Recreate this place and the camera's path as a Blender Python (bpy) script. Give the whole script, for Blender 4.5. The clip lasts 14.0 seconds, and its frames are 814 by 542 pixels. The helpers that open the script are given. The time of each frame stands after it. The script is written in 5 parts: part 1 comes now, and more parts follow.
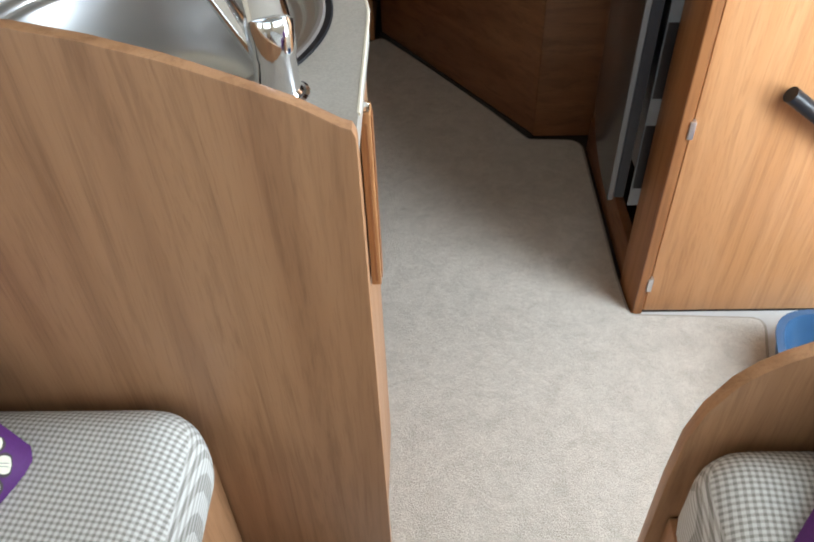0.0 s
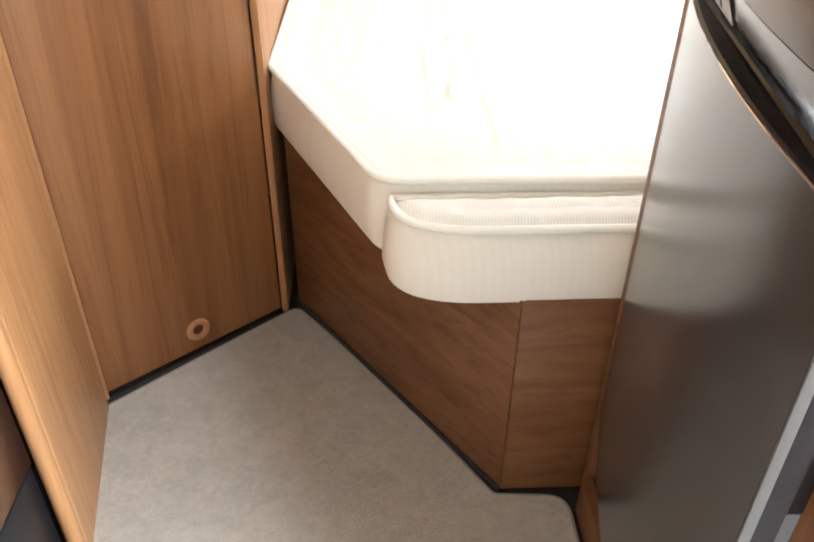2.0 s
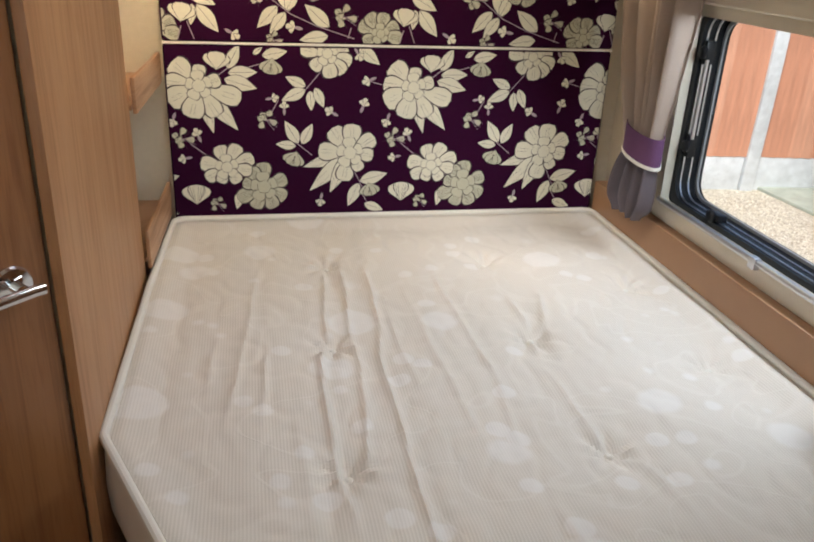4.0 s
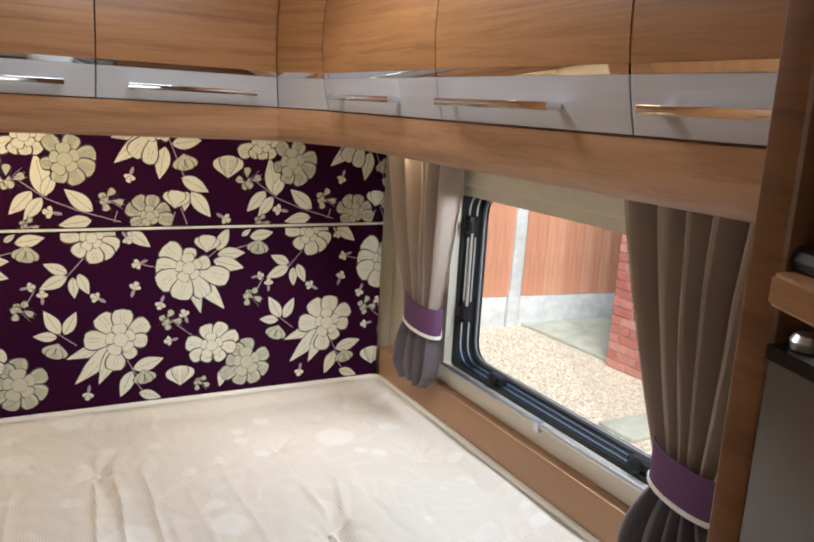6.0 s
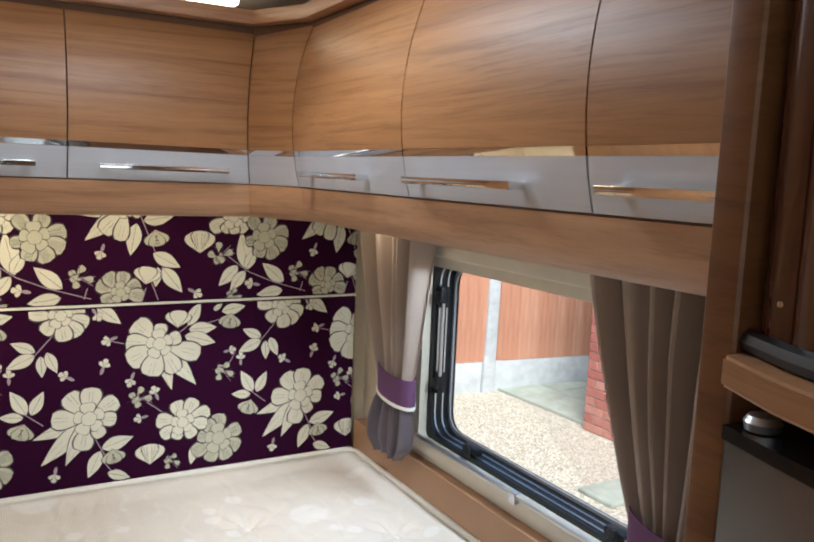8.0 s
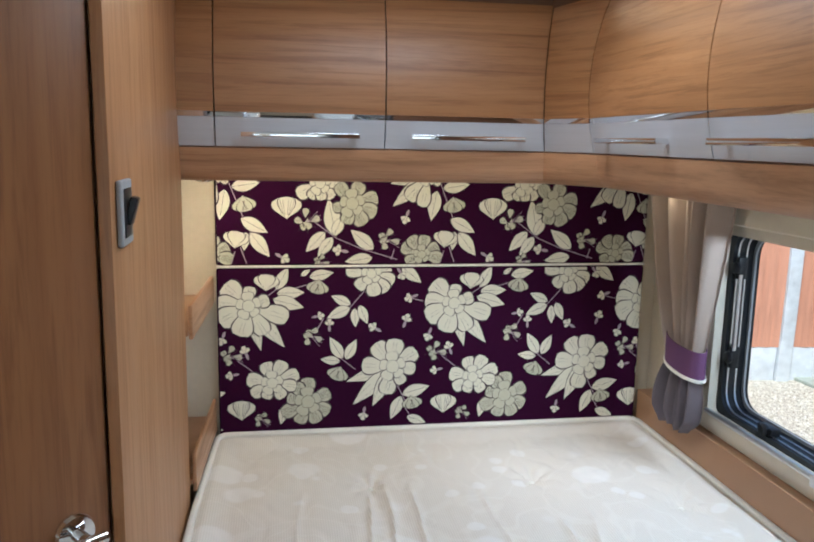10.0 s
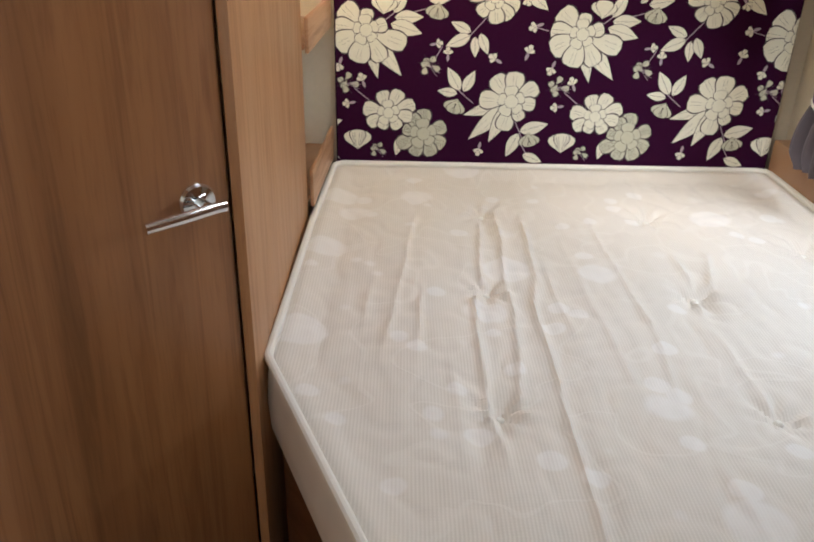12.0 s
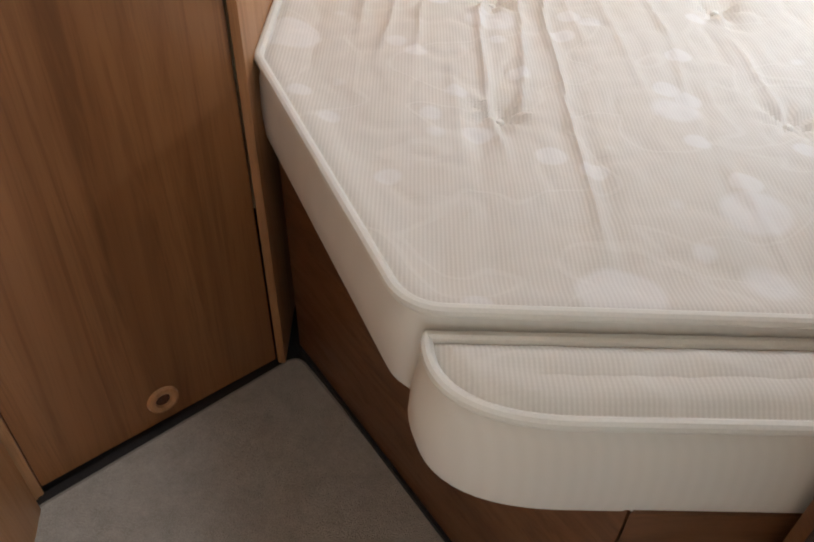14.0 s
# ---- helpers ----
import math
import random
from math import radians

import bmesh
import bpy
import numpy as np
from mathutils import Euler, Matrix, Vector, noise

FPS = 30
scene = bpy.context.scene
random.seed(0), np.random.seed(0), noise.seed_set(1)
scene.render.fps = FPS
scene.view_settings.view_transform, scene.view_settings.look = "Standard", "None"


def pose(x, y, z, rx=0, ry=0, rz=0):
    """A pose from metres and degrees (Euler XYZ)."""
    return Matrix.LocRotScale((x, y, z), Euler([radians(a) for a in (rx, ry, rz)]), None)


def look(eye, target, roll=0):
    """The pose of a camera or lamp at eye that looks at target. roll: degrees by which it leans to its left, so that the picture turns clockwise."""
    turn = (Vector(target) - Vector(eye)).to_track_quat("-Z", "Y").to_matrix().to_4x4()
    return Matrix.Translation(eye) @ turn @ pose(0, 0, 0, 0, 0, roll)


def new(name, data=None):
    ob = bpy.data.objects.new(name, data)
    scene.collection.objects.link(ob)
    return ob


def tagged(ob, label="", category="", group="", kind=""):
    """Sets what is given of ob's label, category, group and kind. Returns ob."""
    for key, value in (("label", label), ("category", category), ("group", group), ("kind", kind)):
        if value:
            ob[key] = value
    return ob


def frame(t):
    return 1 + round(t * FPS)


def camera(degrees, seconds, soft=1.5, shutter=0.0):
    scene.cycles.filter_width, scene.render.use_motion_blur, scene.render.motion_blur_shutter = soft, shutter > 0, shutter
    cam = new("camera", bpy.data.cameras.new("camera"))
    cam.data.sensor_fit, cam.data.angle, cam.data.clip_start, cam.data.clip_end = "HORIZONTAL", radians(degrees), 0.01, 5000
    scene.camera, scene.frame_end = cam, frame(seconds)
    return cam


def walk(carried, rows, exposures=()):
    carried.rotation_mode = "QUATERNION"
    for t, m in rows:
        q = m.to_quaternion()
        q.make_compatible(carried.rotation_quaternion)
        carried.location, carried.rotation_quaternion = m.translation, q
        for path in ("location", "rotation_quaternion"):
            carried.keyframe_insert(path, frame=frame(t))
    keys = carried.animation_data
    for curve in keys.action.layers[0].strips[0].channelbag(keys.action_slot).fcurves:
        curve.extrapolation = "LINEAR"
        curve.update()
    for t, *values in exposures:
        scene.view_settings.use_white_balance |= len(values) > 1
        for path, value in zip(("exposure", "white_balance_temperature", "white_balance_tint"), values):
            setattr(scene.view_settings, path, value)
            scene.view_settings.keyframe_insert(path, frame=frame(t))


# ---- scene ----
cam = camera(55.7, 14.0, soft=2.0)
PATH = [
    (0, (0.182, 0.062, 1.369), (0.132, 1.505, -0.016), -2.1),
    (0.5, (0.153, 0.284, 1.381), (0.17, 1.747, 0.017), -0.9),
    (1, (0.152, 0.511, 1.372), (0.227, 2.072, 0.123), -0.1),
    (1.5, (0.219, 0.789, 1.375), (0.312, 2.379, 0.166), 0.6),
    (2, (0.252, 0.982, 1.382), (0.334, 2.611, 0.224), 0.6),
    (2.5, (0.229, 1.209, 1.411), (0.368, 2.881, 0.323), 1.9),
    (3, (0.231, 1.403, 1.436), (0.439, 3.112, 0.416), 2.4),
    (3.5, (0.254, 1.569, 1.451), (0.516, 3.31, 0.501), 2.3),
    (4, (0.27, 1.666, 1.493), (0.651, 3.459, 0.694), 2.7),
    (4.2, (0.274, 1.693, 1.496), (0.718, 3.507, 0.78), 3.0),
    (6.3, (0.282, 1.742, 1.573), (1.272, 3.435, 1.183), 2.9),
    (6.5, (0.284, 1.738, 1.578), (1.316, 3.411, 1.209), 2.6),
    (7, (0.282, 1.729, 1.585), (1.389, 3.365, 1.272), 2.5),
    (7.2, (0.294, 1.735, 1.583), (1.403, 3.375, 1.297), 2.7),
    (9.3, (0.225, 1.702, 1.579), (0.801, 3.599, 1.314), 1.0),
    (9.5, (0.219, 1.695, 1.58), (0.722, 3.611, 1.304), 1.0),
    (10, (0.219, 1.672, 1.566), (0.545, 3.616, 1.232), 1.1),
    (10.5, (0.213, 1.668, 1.552), (0.402, 3.611, 1.116), 1.2),
    (11, (0.217, 1.66, 1.527), (0.302, 3.576, 0.96), 1.3),
    (11.5, (0.227, 1.662, 1.486), (0.271, 3.518, 0.741), 1.2),
    (12, (0.235, 1.661, 1.443), (0.255, 3.452, 0.554), 1.3),
    (12.5, (0.244, 1.658, 1.405), (0.247, 3.379, 0.386), 1.2),
    (13, (0.245, 1.64, 1.366), (0.243, 3.284, 0.226), 1.1),
    (13.5, (0.25, 1.628, 1.335), (0.258, 3.187, 0.082), 1.4),
    (14, (0.255, 1.626, 1.321), (0.267, 3.09, -0.042), 1.5),
]
EXPOSURE = [(0.0, -0.02, 6350, 10), (0.6, 0.04, 6300, 10), (1.0, 0.34, 6500, 10), (1.5, 1.2, 6500, 10), (2.0, 1.62, 6400, 10), (2.4, 1.6, 6350, 10), (2.7, 0.72, 6150, 10), (3.1, 0.36, 6080, 10),
            (3.5, 0.12, 6350, 10), (4.0, -0.05, 6450, 11), (6.5, 0.14, 6450, 11), (7.2, 0.18, 6250, 10), (9.3, -0.04, 5750, 7), (10.5, 0.06, 5550, 7), (11.0, 0.08, 5750, 9), (12.0, 0.15, 6300, 11), (13.0, 0.22, 6400, 12), (14.0, 0.32, 6500, 13)]
walk(cam, [(t, look(eye, target, roll)) for t, eye, target, roll in PATH], EXPOSURE)

# ---- world, sun and lamps ----
world = bpy.data.worlds.new("sky")
scene.world = world
world.use_nodes = True
wn = world.node_tree
sky = wn.nodes.new("ShaderNodeTexSky")
sky.sky_type = "NISHITA"
sky.sun_disc = False
sky.sun_elevation, sky.sun_rotation = radians(52), radians(214)
wn.links.new(sky.outputs[0], wn.nodes["Background"].inputs[0])
wn.nodes["Background"].inputs[1].default_value = 0.15
sun = new("sun", bpy.data.lights.new("sun", "SUN"))
sun.data.energy, sun.data.angle, sun.data.color = 5.0, radians(30), (1.0, 0.96, 0.9)
sun.matrix_world = look((-1.5, -3.0, 9), (2.5, 3, 0))


def area(name, eye, target, w, h, watts, colour):
    lamp = new(name, bpy.data.lights.new(name, "AREA"))
    lamp.data.shape, lamp.data.size, lamp.data.size_y = "RECTANGLE", w, h
    lamp.data.energy, lamp.data.color = watts, colour
    lamp.matrix_world = look(eye, target)
    return lamp


DAY = (0.82, 0.93, 1.0)
area("daylight_entrance", (1.43, 0.83, 0.95), (0.35, 0.90, 0.20), 0.30, 1.60, 48, DAY)
area("daylight_lounge_side", (1.43, -0.42, 1.22), (0.2, -0.10, 0.6), 1.5, 0.72, 10, DAY)
area("daylight_lounge_front", (0.2, -2.38, 1.25), (0.2, 0, 1.05), 1.7, 0.72, 11, DAY)
area("daylight_lounge_far_side", (-0.95, -0.9, 1.22), (0.4, -0.7, 0.8), 1.1, 0.66, 5, DAY)
area("daylight_bedroom", (1.430, 2.98, 1.340), (1.03, 2.98, 0.99), 0.66, 0.018, 5.6, (0.80, 0.91, 1.0))
area("daylight_rooflight", (0.52, 2.86, 1.984), (0.52, 2.86, 0), 0.37, 0.37, 5.2, (0.90, 0.96, 1.0))

# ---- materials ----


class Mat:
    """A node material in short strokes."""

    def __init__(self, name, rough=0.5, metal=0.0):
        self.m = bpy.data.materials.new(name)
        self.m.use_nodes = True
        self.t = self.m.node_tree
        self.b = self.t.nodes["Principled BSDF"]
        self.b.inputs["Roughness"].default_value = rough
        self.b.inputs["Metallic"].default_value = metal

    def node(self, kind, **inputs):
        n = self.t.nodes.new(kind)
        for key, value in inputs.items():
            self.plug(n.inputs[key.replace("_", " ")], value)
        return n

    def plug(self, socket, value):
        if hasattr(value, "is_output"):
            self.t.links.new(value, socket)
        else:
            socket.default_value = value

    def coords(self, scale=(1, 1, 1), turn=(0, 0, 0)):
        c = self.node("ShaderNodeTexCoord")
        m = self.node("ShaderNodeMapping", Vector=c.outputs["Object"], Scale=scale, Rotation=[radians(a) for a in turn])
        return m.outputs[0]

    def noise(self, at, scale, detail=4.0, rough=0.55, bend=0.0):
        return self.node("ShaderNodeTexNoise", Vector=at, Scale=scale, Detail=detail, Roughness=rough, Distortion=bend).outputs["Fac"]

    def ramp(self, fac, *stops):
        r = self.node("ShaderNodeValToRGB", Fac=fac)
        while len(r.color_ramp.elements) < len(stops):
            r.color_ramp.elements.new(0.5)
        for e, (p, c) in zip(r.color_ramp.elements, stops):
            e.position, e.color = p, (*c, 1) if len(c) == 3 else c
        return r.outputs[0]

    def mix(self, fac, a, b, kind="MIX"):
        n = self.t.nodes.new("ShaderNodeMix")
        n.data_type, n.blend_type = "RGBA", kind
        for socket, v in ((n.inputs[0], fac), (n.inputs[6], a), (n.inputs[7], b)):
            if isinstance(v, tuple) and len(v) == 3:
                v = (*v, 1)
            self.plug(socket, v)
        return n.outputs[2]

    def sums(self, op, a, b):
        n = self.t.nodes.new("ShaderNodeMath")
        n.operation = op
        self.plug(n.inputs[0], a)
        self.plug(n.inputs[1], b)
        return n.outputs[0]

    def bump(self, height, strength=0.2, distance=0.002):
        n = self.node("ShaderNodeBump", Height=height, Strength=strength, Distance=distance)
        self.t.links.new(n.outputs[0], self.b.inputs["Normal"])
        return self

    def colour(self, c):
        self.plug(self.b.inputs["Base Color"], (*c, 1) if isinstance(c, tuple) else c)
        return self

    def set(self, **inputs):
        for key, value in inputs.items():
            self.plug(self.b.inputs[key.replace("_", " ")], value)
        return self


def wood(name, dark, mid, light, along, rough=0.36, veining=0.35, streaking=0.6):
    """Foil-faced wood grain; along: the scale of the three axes, small where the grain runs."""
    m = Mat(name, rough)
    at = m.coords(along)
    rnd = m.node("ShaderNodeObjectInfo").outputs["Random"]
    shift = m.node("ShaderNodeVectorMath", Vector=at)
    m.plug(shift.inputs[1], m.sums("MULTIPLY", rnd, 7.0))
    warp = m.sums("MULTIPLY", m.noise(shift.outputs[0], 0.35, 2, 0.5), 2.2)
    bent = m.node("ShaderNodeVectorMath", Vector=shift.outputs[0])
    m.plug(bent.inputs[1], warp)
    at = bent.outputs[0]
    broad = m.noise(at, 1.0, 3, 0.5, 0.9)
    streak = m.noise(at, 4.5, 5, 0.65, 0.5)
    fine = m.noise(at, 22.0, 3, 0.6)
    base = m.ramp(broad, (0.3, dark), (0.5, mid), (0.72, light))
    lines = m.ramp(streak, (0.37, (0.62, 0.57, 0.52)), (0.50, (1.0, 1.0, 1.0)))
    c = m.mix(streaking, base, lines, "MULTIPLY")
    rings = m.node("ShaderNodeTexWave", Vector=at, Scale=0.27, Distortion=5.0, Detail=3.0, Detail_Scale=0.6)
    rings.bands_direction = "Z" if along[2] > along[0] else "X"
    veins = m.ramp(rings.outputs["Fac"], (0.02, (0.66, 0.60, 0.55)), (0.22, (1.0, 1.0, 1.0)))
    c = m.mix(veining, c, veins, "MULTIPLY")
    pores = m.ramp(fine, (0.33, (0.72, 0.68, 0.64)), (0.5, (1, 1, 1)))
    c = m.mix(0.45, c, pores, "MULTIPLY")
    m.colour(c)
    m.plug(m.b.inputs["Roughness"], m.node("ShaderNodeMapRange", Value=streak, From_Min=0.3, From_Max=0.7, To_Min=rough + 0.08, To_Max=rough - 0.04).outputs[0])
    return m.bump(fine, 0.12, 0.0006).m


def plain(name, c, rough=0.5, metal=0.0, vary=0.12, scale=40, bump=0.05):
    m = Mat(name, rough, metal)
    n = m.noise(m.coords(), scale, 4)
    big = m.noise(m.coords(), 3.0, 3)
    lo = tuple(v * (1 - vary) for v in c)
    hi = tuple(min(1, v * (1 + vary)) for v in c)
    m.colour(m.mix(0.5, m.ramp(n, (0.3, lo), (0.7, hi)), m.ramp(big, (0.3, lo), (0.7, hi))))
    return m.bump(n, bump, 0.001).m


W_DARK, W_MID, W_LIGHT = (0.295, 0.130, 0.046), (0.335, 0.152, 0.056), (0.375, 0.176, 0.068)
WOOD_DOOR = wood("wood_door_veneer", (0.235, 0.095, 0.033), (0.295, 0.125, 0.046), (0.35, 0.158, 0.064), (11, 11, 0.5))
WOOD_PANEL = wood("wood_panel_veneer", (0.42, 0.20, 0.080), (0.46, 0.226, 0.096), (0.50, 0.258, 0.116), (14, 14, 0.7), 0.40, 0.15, 0.4)
WOOD_LOCKER = wood("wood_locker_veneer", W_DARK, W_MID, W_LIGHT, (0.8, 0.8, 20), 0.42)
WOOD_TRIM = wood("wood_trim_veneer", (0.40, 0.205, 0.10), (0.46, 0.245, 0.125), (0.52, 0.295, 0.16), (0.9, 0.9, 14))
# brown veneer of bed base and partition, with their shade put into the colour
WOOD_BASE_SHADED = wood("wood_shaded_base_veneer", (0.14, 0.054, 0.020), (0.178, 0.074, 0.029), (0.215, 0.096, 0.040), (2.0, 2.0, 10), 0.42)
WOOD_KITCHEN = wood("wood_kitchen_veneer", (0.335, 0.168, 0.080), (0.375, 0.195, 0.096), (0.41, 0.22, 0.11), (13, 13, 0.6), 0.4, 0.3, 0.45)
# wood darkened to carry shade: tambour slats, door gaps, hollow of the pull
WOOD_SHADED = wood("wood_shaded_veneer", (0.075, 0.026, 0.013), (0.105, 0.039, 0.020), (0.135, 0.053, 0.028), (9, 9, 0.8), 0.2)

WOOD_LEDGE = plain("tan_ledge_foil", (0.40, 0.222, 0.118), 0.42, 0, 0.05, 12, 0.03)
CREAM_WALL = plain("cream_wallboard", (0.66, 0.58, 0.45), 0.6, 0, 0.05, 60, 0.05)
CREAM_PLASTIC = plain("cream_plastic", (0.72, 0.66, 0.54), 0.4, 0, 0.04, 30, 0.02)
CEILING = plain("ceiling_board", (0.80, 0.77, 0.70), 0.65, 0, 0.04, 50, 0.05)
BLACK = plain("black_plastic", (0.012, 0.012, 0.014), 0.35, 0, 0.3, 60, 0.03)
BLACK.node_tree.nodes["Principled BSDF"].inputs["Specular IOR Level"].default_value = 0.3
BLACK_GLOSS = plain("glossy_black_plastic", (0.005, 0.005, 0.006), 0.22, 0, 0.2, 20, 0.0)
BLACK_GLOSS.node_tree.nodes["Principled BSDF"].inputs["Specular IOR Level"].default_value = 0.2
RUBBER = plain("dark_rubber", (0.012, 0.013, 0.016), 0.42, 0, 0.25, 60, 0.05)
RUBBER.node_tree.nodes["Principled BSDF"].inputs["Specular IOR Level"].default_value = 0.25
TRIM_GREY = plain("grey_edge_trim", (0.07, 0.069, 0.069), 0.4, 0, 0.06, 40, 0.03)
GREY_PLASTIC = plain("grey_plastic", (0.34, 0.35, 0.36), 0.45, 0, 0.06, 40, 0.03)
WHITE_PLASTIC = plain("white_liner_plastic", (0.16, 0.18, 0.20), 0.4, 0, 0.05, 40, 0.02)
SHADOW_WOOD = plain("shaded_locker_carcass", (0.10, 0.045, 0.02), 0.8, 0, 0.2, 40, 0.1)
DARK_GAP = plain("dark_gap_fill", (0.025, 0.02, 0.018), 0.9, 0, 0.3, 80, 0.2)
VINYL = plain("grey_vinyl_floor", (0.42, 0.41, 0.39), 0.5, 0, 0.1, 50, 0.08)
BLUE = plain("blue_plastic", (0.02, 0.062, 0.13), 0.4, 0, 0.12, 30, 0.03)
PURPLE_SATIN = plain("purple_cushion_fabric", (0.085, 0.014, 0.13), 0.7, 0, 0.15, 200, 0.2)
MAUVE = plain("mauve_tieback_fabric", (0.13, 0.05, 0.125), 0.85, 0, 0.1, 300, 0.2)
CREAM_PIPING = plain("cream_piping_fabric", (0.82, 0.785, 0.715), 0.8, 0, 0.06, 300, 0.15)
PRINT_CREAM = plain("cream_print", (0.71, 0.685, 0.555), 0.75, 0, 0.06, 120, 0.1)
PRINT_SHADE = plain("olive_grey_print", (0.52, 0.51, 0.39), 0.75, 0, 0.08, 120, 0.1)
PRINT_LINE = plain("dark_print_outline", (0.06, 0.045, 0.05), 0.8, 0, 0.1, 120, 0.05)
PRINT_STEM = plain("mauve_print_stem", (0.40, 0.31, 0.36), 0.8, 0, 0.1, 120, 0.05)
CONCRETE = plain("concrete", (0.58, 0.61, 0.62), 0.9, 0, 0.22, 14, 0.3)
PAVING = plain("mossy_paving", (0.40, 0.43, 0.36), 0.9, 0, 0.22, 8, 0.3)
MORTAR = plain("mortar", (0.42, 0.39, 0.35), 0.95, 0, 0.15, 40, 0.3)


def chrome(name, rough, c=(0.82, 0.83, 0.85)):
    m = Mat(name, rough, 1.0)
    n = m.noise(m.coords(), 30, 3)
    m.colour(c)
    m.plug(m.b.inputs["Roughness"], m.node("ShaderNodeMapRange", Value=n, To_Min=rough * 0.7, To_Max=rough * 1.5).outputs[0])
    return m.m


CHROME = chrome("chrome", 0.06)
ALUMINIUM = chrome("aluminium", 0.32, (0.66, 0.67, 0.70))
MIRROR = chrome("mirror_strip", 0.03, (0.86, 0.86, 0.88))


def satin(name, c, rough):
    m = Mat(name, rough, 0.85)
    n = m.noise(m.coords(), 5, 4, 0.6)
    m.colour(m.mix(0.25, c, m.ramp(n, (0.3, tuple(v * 0.8 for v in c)), (0.7, tuple(v * 1.1 for v in c)))))
    return m.m


def brushed(name, c, rough, scale, metal=1.0):
    m = Mat(name, rough, metal)
    n = m.noise(m.coords(scale), 60, 3, 0.6)
    m.colour(m.mix(0.5, c, m.ramp(n, (0.3, tuple(v * 0.85 for v in c)), (0.7, c))))
    m.plug(m.b.inputs["Roughness"], m.node("ShaderNodeMapRange", Value=n, To_Min=rough - 0.06, To_Max=rough + 0.08).outputs[0])
    return m.m


STEEL = satin("satin_grey_door", (0.165, 0.168, 0.175), 0.21)
SINK_STEEL = satin("sink_steel", (0.52, 0.52, 0.52), 0.36)
SILVER = brushed("silver_foil", (0.58, 0.58, 0.60), 0.55, (0.05, 0.05, 3), 0.65)


def carpet_material():
    m = Mat("beige_carpet_pile", 1.0)
    at = m.coords()
    fine = m.noise(at, 330, 2, 0.7)
    tuft = m.noise(at, 70, 4, 0.7)
    worn = m.noise(at, 19, 6, 0.7, 0.6)
    c = m.mix(0.45, m.ramp(worn, (0.36, (0.345, 0.295, 0.235)), (0.62, (0.60, 0.53, 0.45))), m.ramp(tuft, (0.3, (0.33, 0.285, 0.23)), (0.7, (0.61, 0.545, 0.465))))
    m.colour(m.mix(0.35, c, m.ramp(fine, (0.3, (0.27, 0.24, 0.20)), (0.65, (0.60, 0.55, 0.49)))))
    m.set(Sheen_Weight=0.25)
    return m.bump(m.sums("ADD", fine, tuft), 0.8, 0.006).m


CARPET = carpet_material()


def ticking(name, ribbed):
    """Cream damask ticking: fine ribs, paler round motifs and curling vines."""
    m = Mat(name, 0.85)
    at = m.coords()
    rib = m.node("ShaderNodeTexWave", Vector=at, Scale=55.0 if ribbed else 42.0, Distortion=0.4)
    rib2 = m.node("ShaderNodeTexWave", Vector=at, Scale=55.0 if ribbed else 42.0, Distortion=0.4)
    rib2.bands_direction = "Y"
    weave = m.sums("MULTIPLY", rib.outputs["Fac"], m.sums("ADD", m.sums("MULTIPLY", rib2.outputs["Fac"], 0.3), 0.7))
    if not ribbed:
        upright_ribs = m.node("ShaderNodeTexWave", Vector=m.coords((1, 0.7, 0)), Scale=36.0, Distortion=0.3)
        upright_ribs.bands_direction = "DIAGONAL"
        weave = m.sums("ADD", m.sums("MULTIPLY", upright_ribs.outputs["Fac"], 0.2), 0.6)
    cream, rib_c = (0.80, 0.745, 0.675), (0.715, 0.658, 0.585)
    c = m.mix(weave, rib_c, cream)
    if ribbed:
        flat = m.coords((1, 1, 0))
        spots = m.node("ShaderNodeTexVoronoi", Vector=flat, Scale=5.0, Randomness=0.65)
        near = m.node("ShaderNodeTexVoronoi", Vector=flat, Scale=9.0, Randomness=0.9)
        disc = m.ramp(spots.outputs["Distance"], (0.25, (1, 1, 1)), (0.30, (0, 0, 0)))
        disc2 = m.ramp(near.outputs["Distance"], (0.19, (1, 1, 1)), (0.24, (0, 0, 0)))
        vine = m.noise(flat, 5.0, 1, 0.4, 1.0)
        line = m.ramp(vine, (0.470, (0, 0, 0)), (0.482, (1, 1, 1)), (0.500, (1, 1, 1)), (0.512, (0, 0, 0)))
        c = m.mix(m.sums("MULTIPLY", line, 0.32), c, (0.84, 0.795, 0.73))
        motif = m.sums("MAXIMUM", disc, disc2)
        c = m.mix(m.sums("MULTIPLY", motif, 0.62), c, (0.86, 0.83, 0.80))
        weave = m.sums("ADD", m.sums("SUBTRACT", weave, m.sums("MULTIPLY", motif, 0.6)), m.sums("MULTIPLY", line, 0.9))
    m.colour(c)
    return m.bump(weave, 0.25, 0.0012).m


TICKING = ticking("mattress_ticking", True)
TICKING_SIDE = ticking("mattress_border_ticking", False)


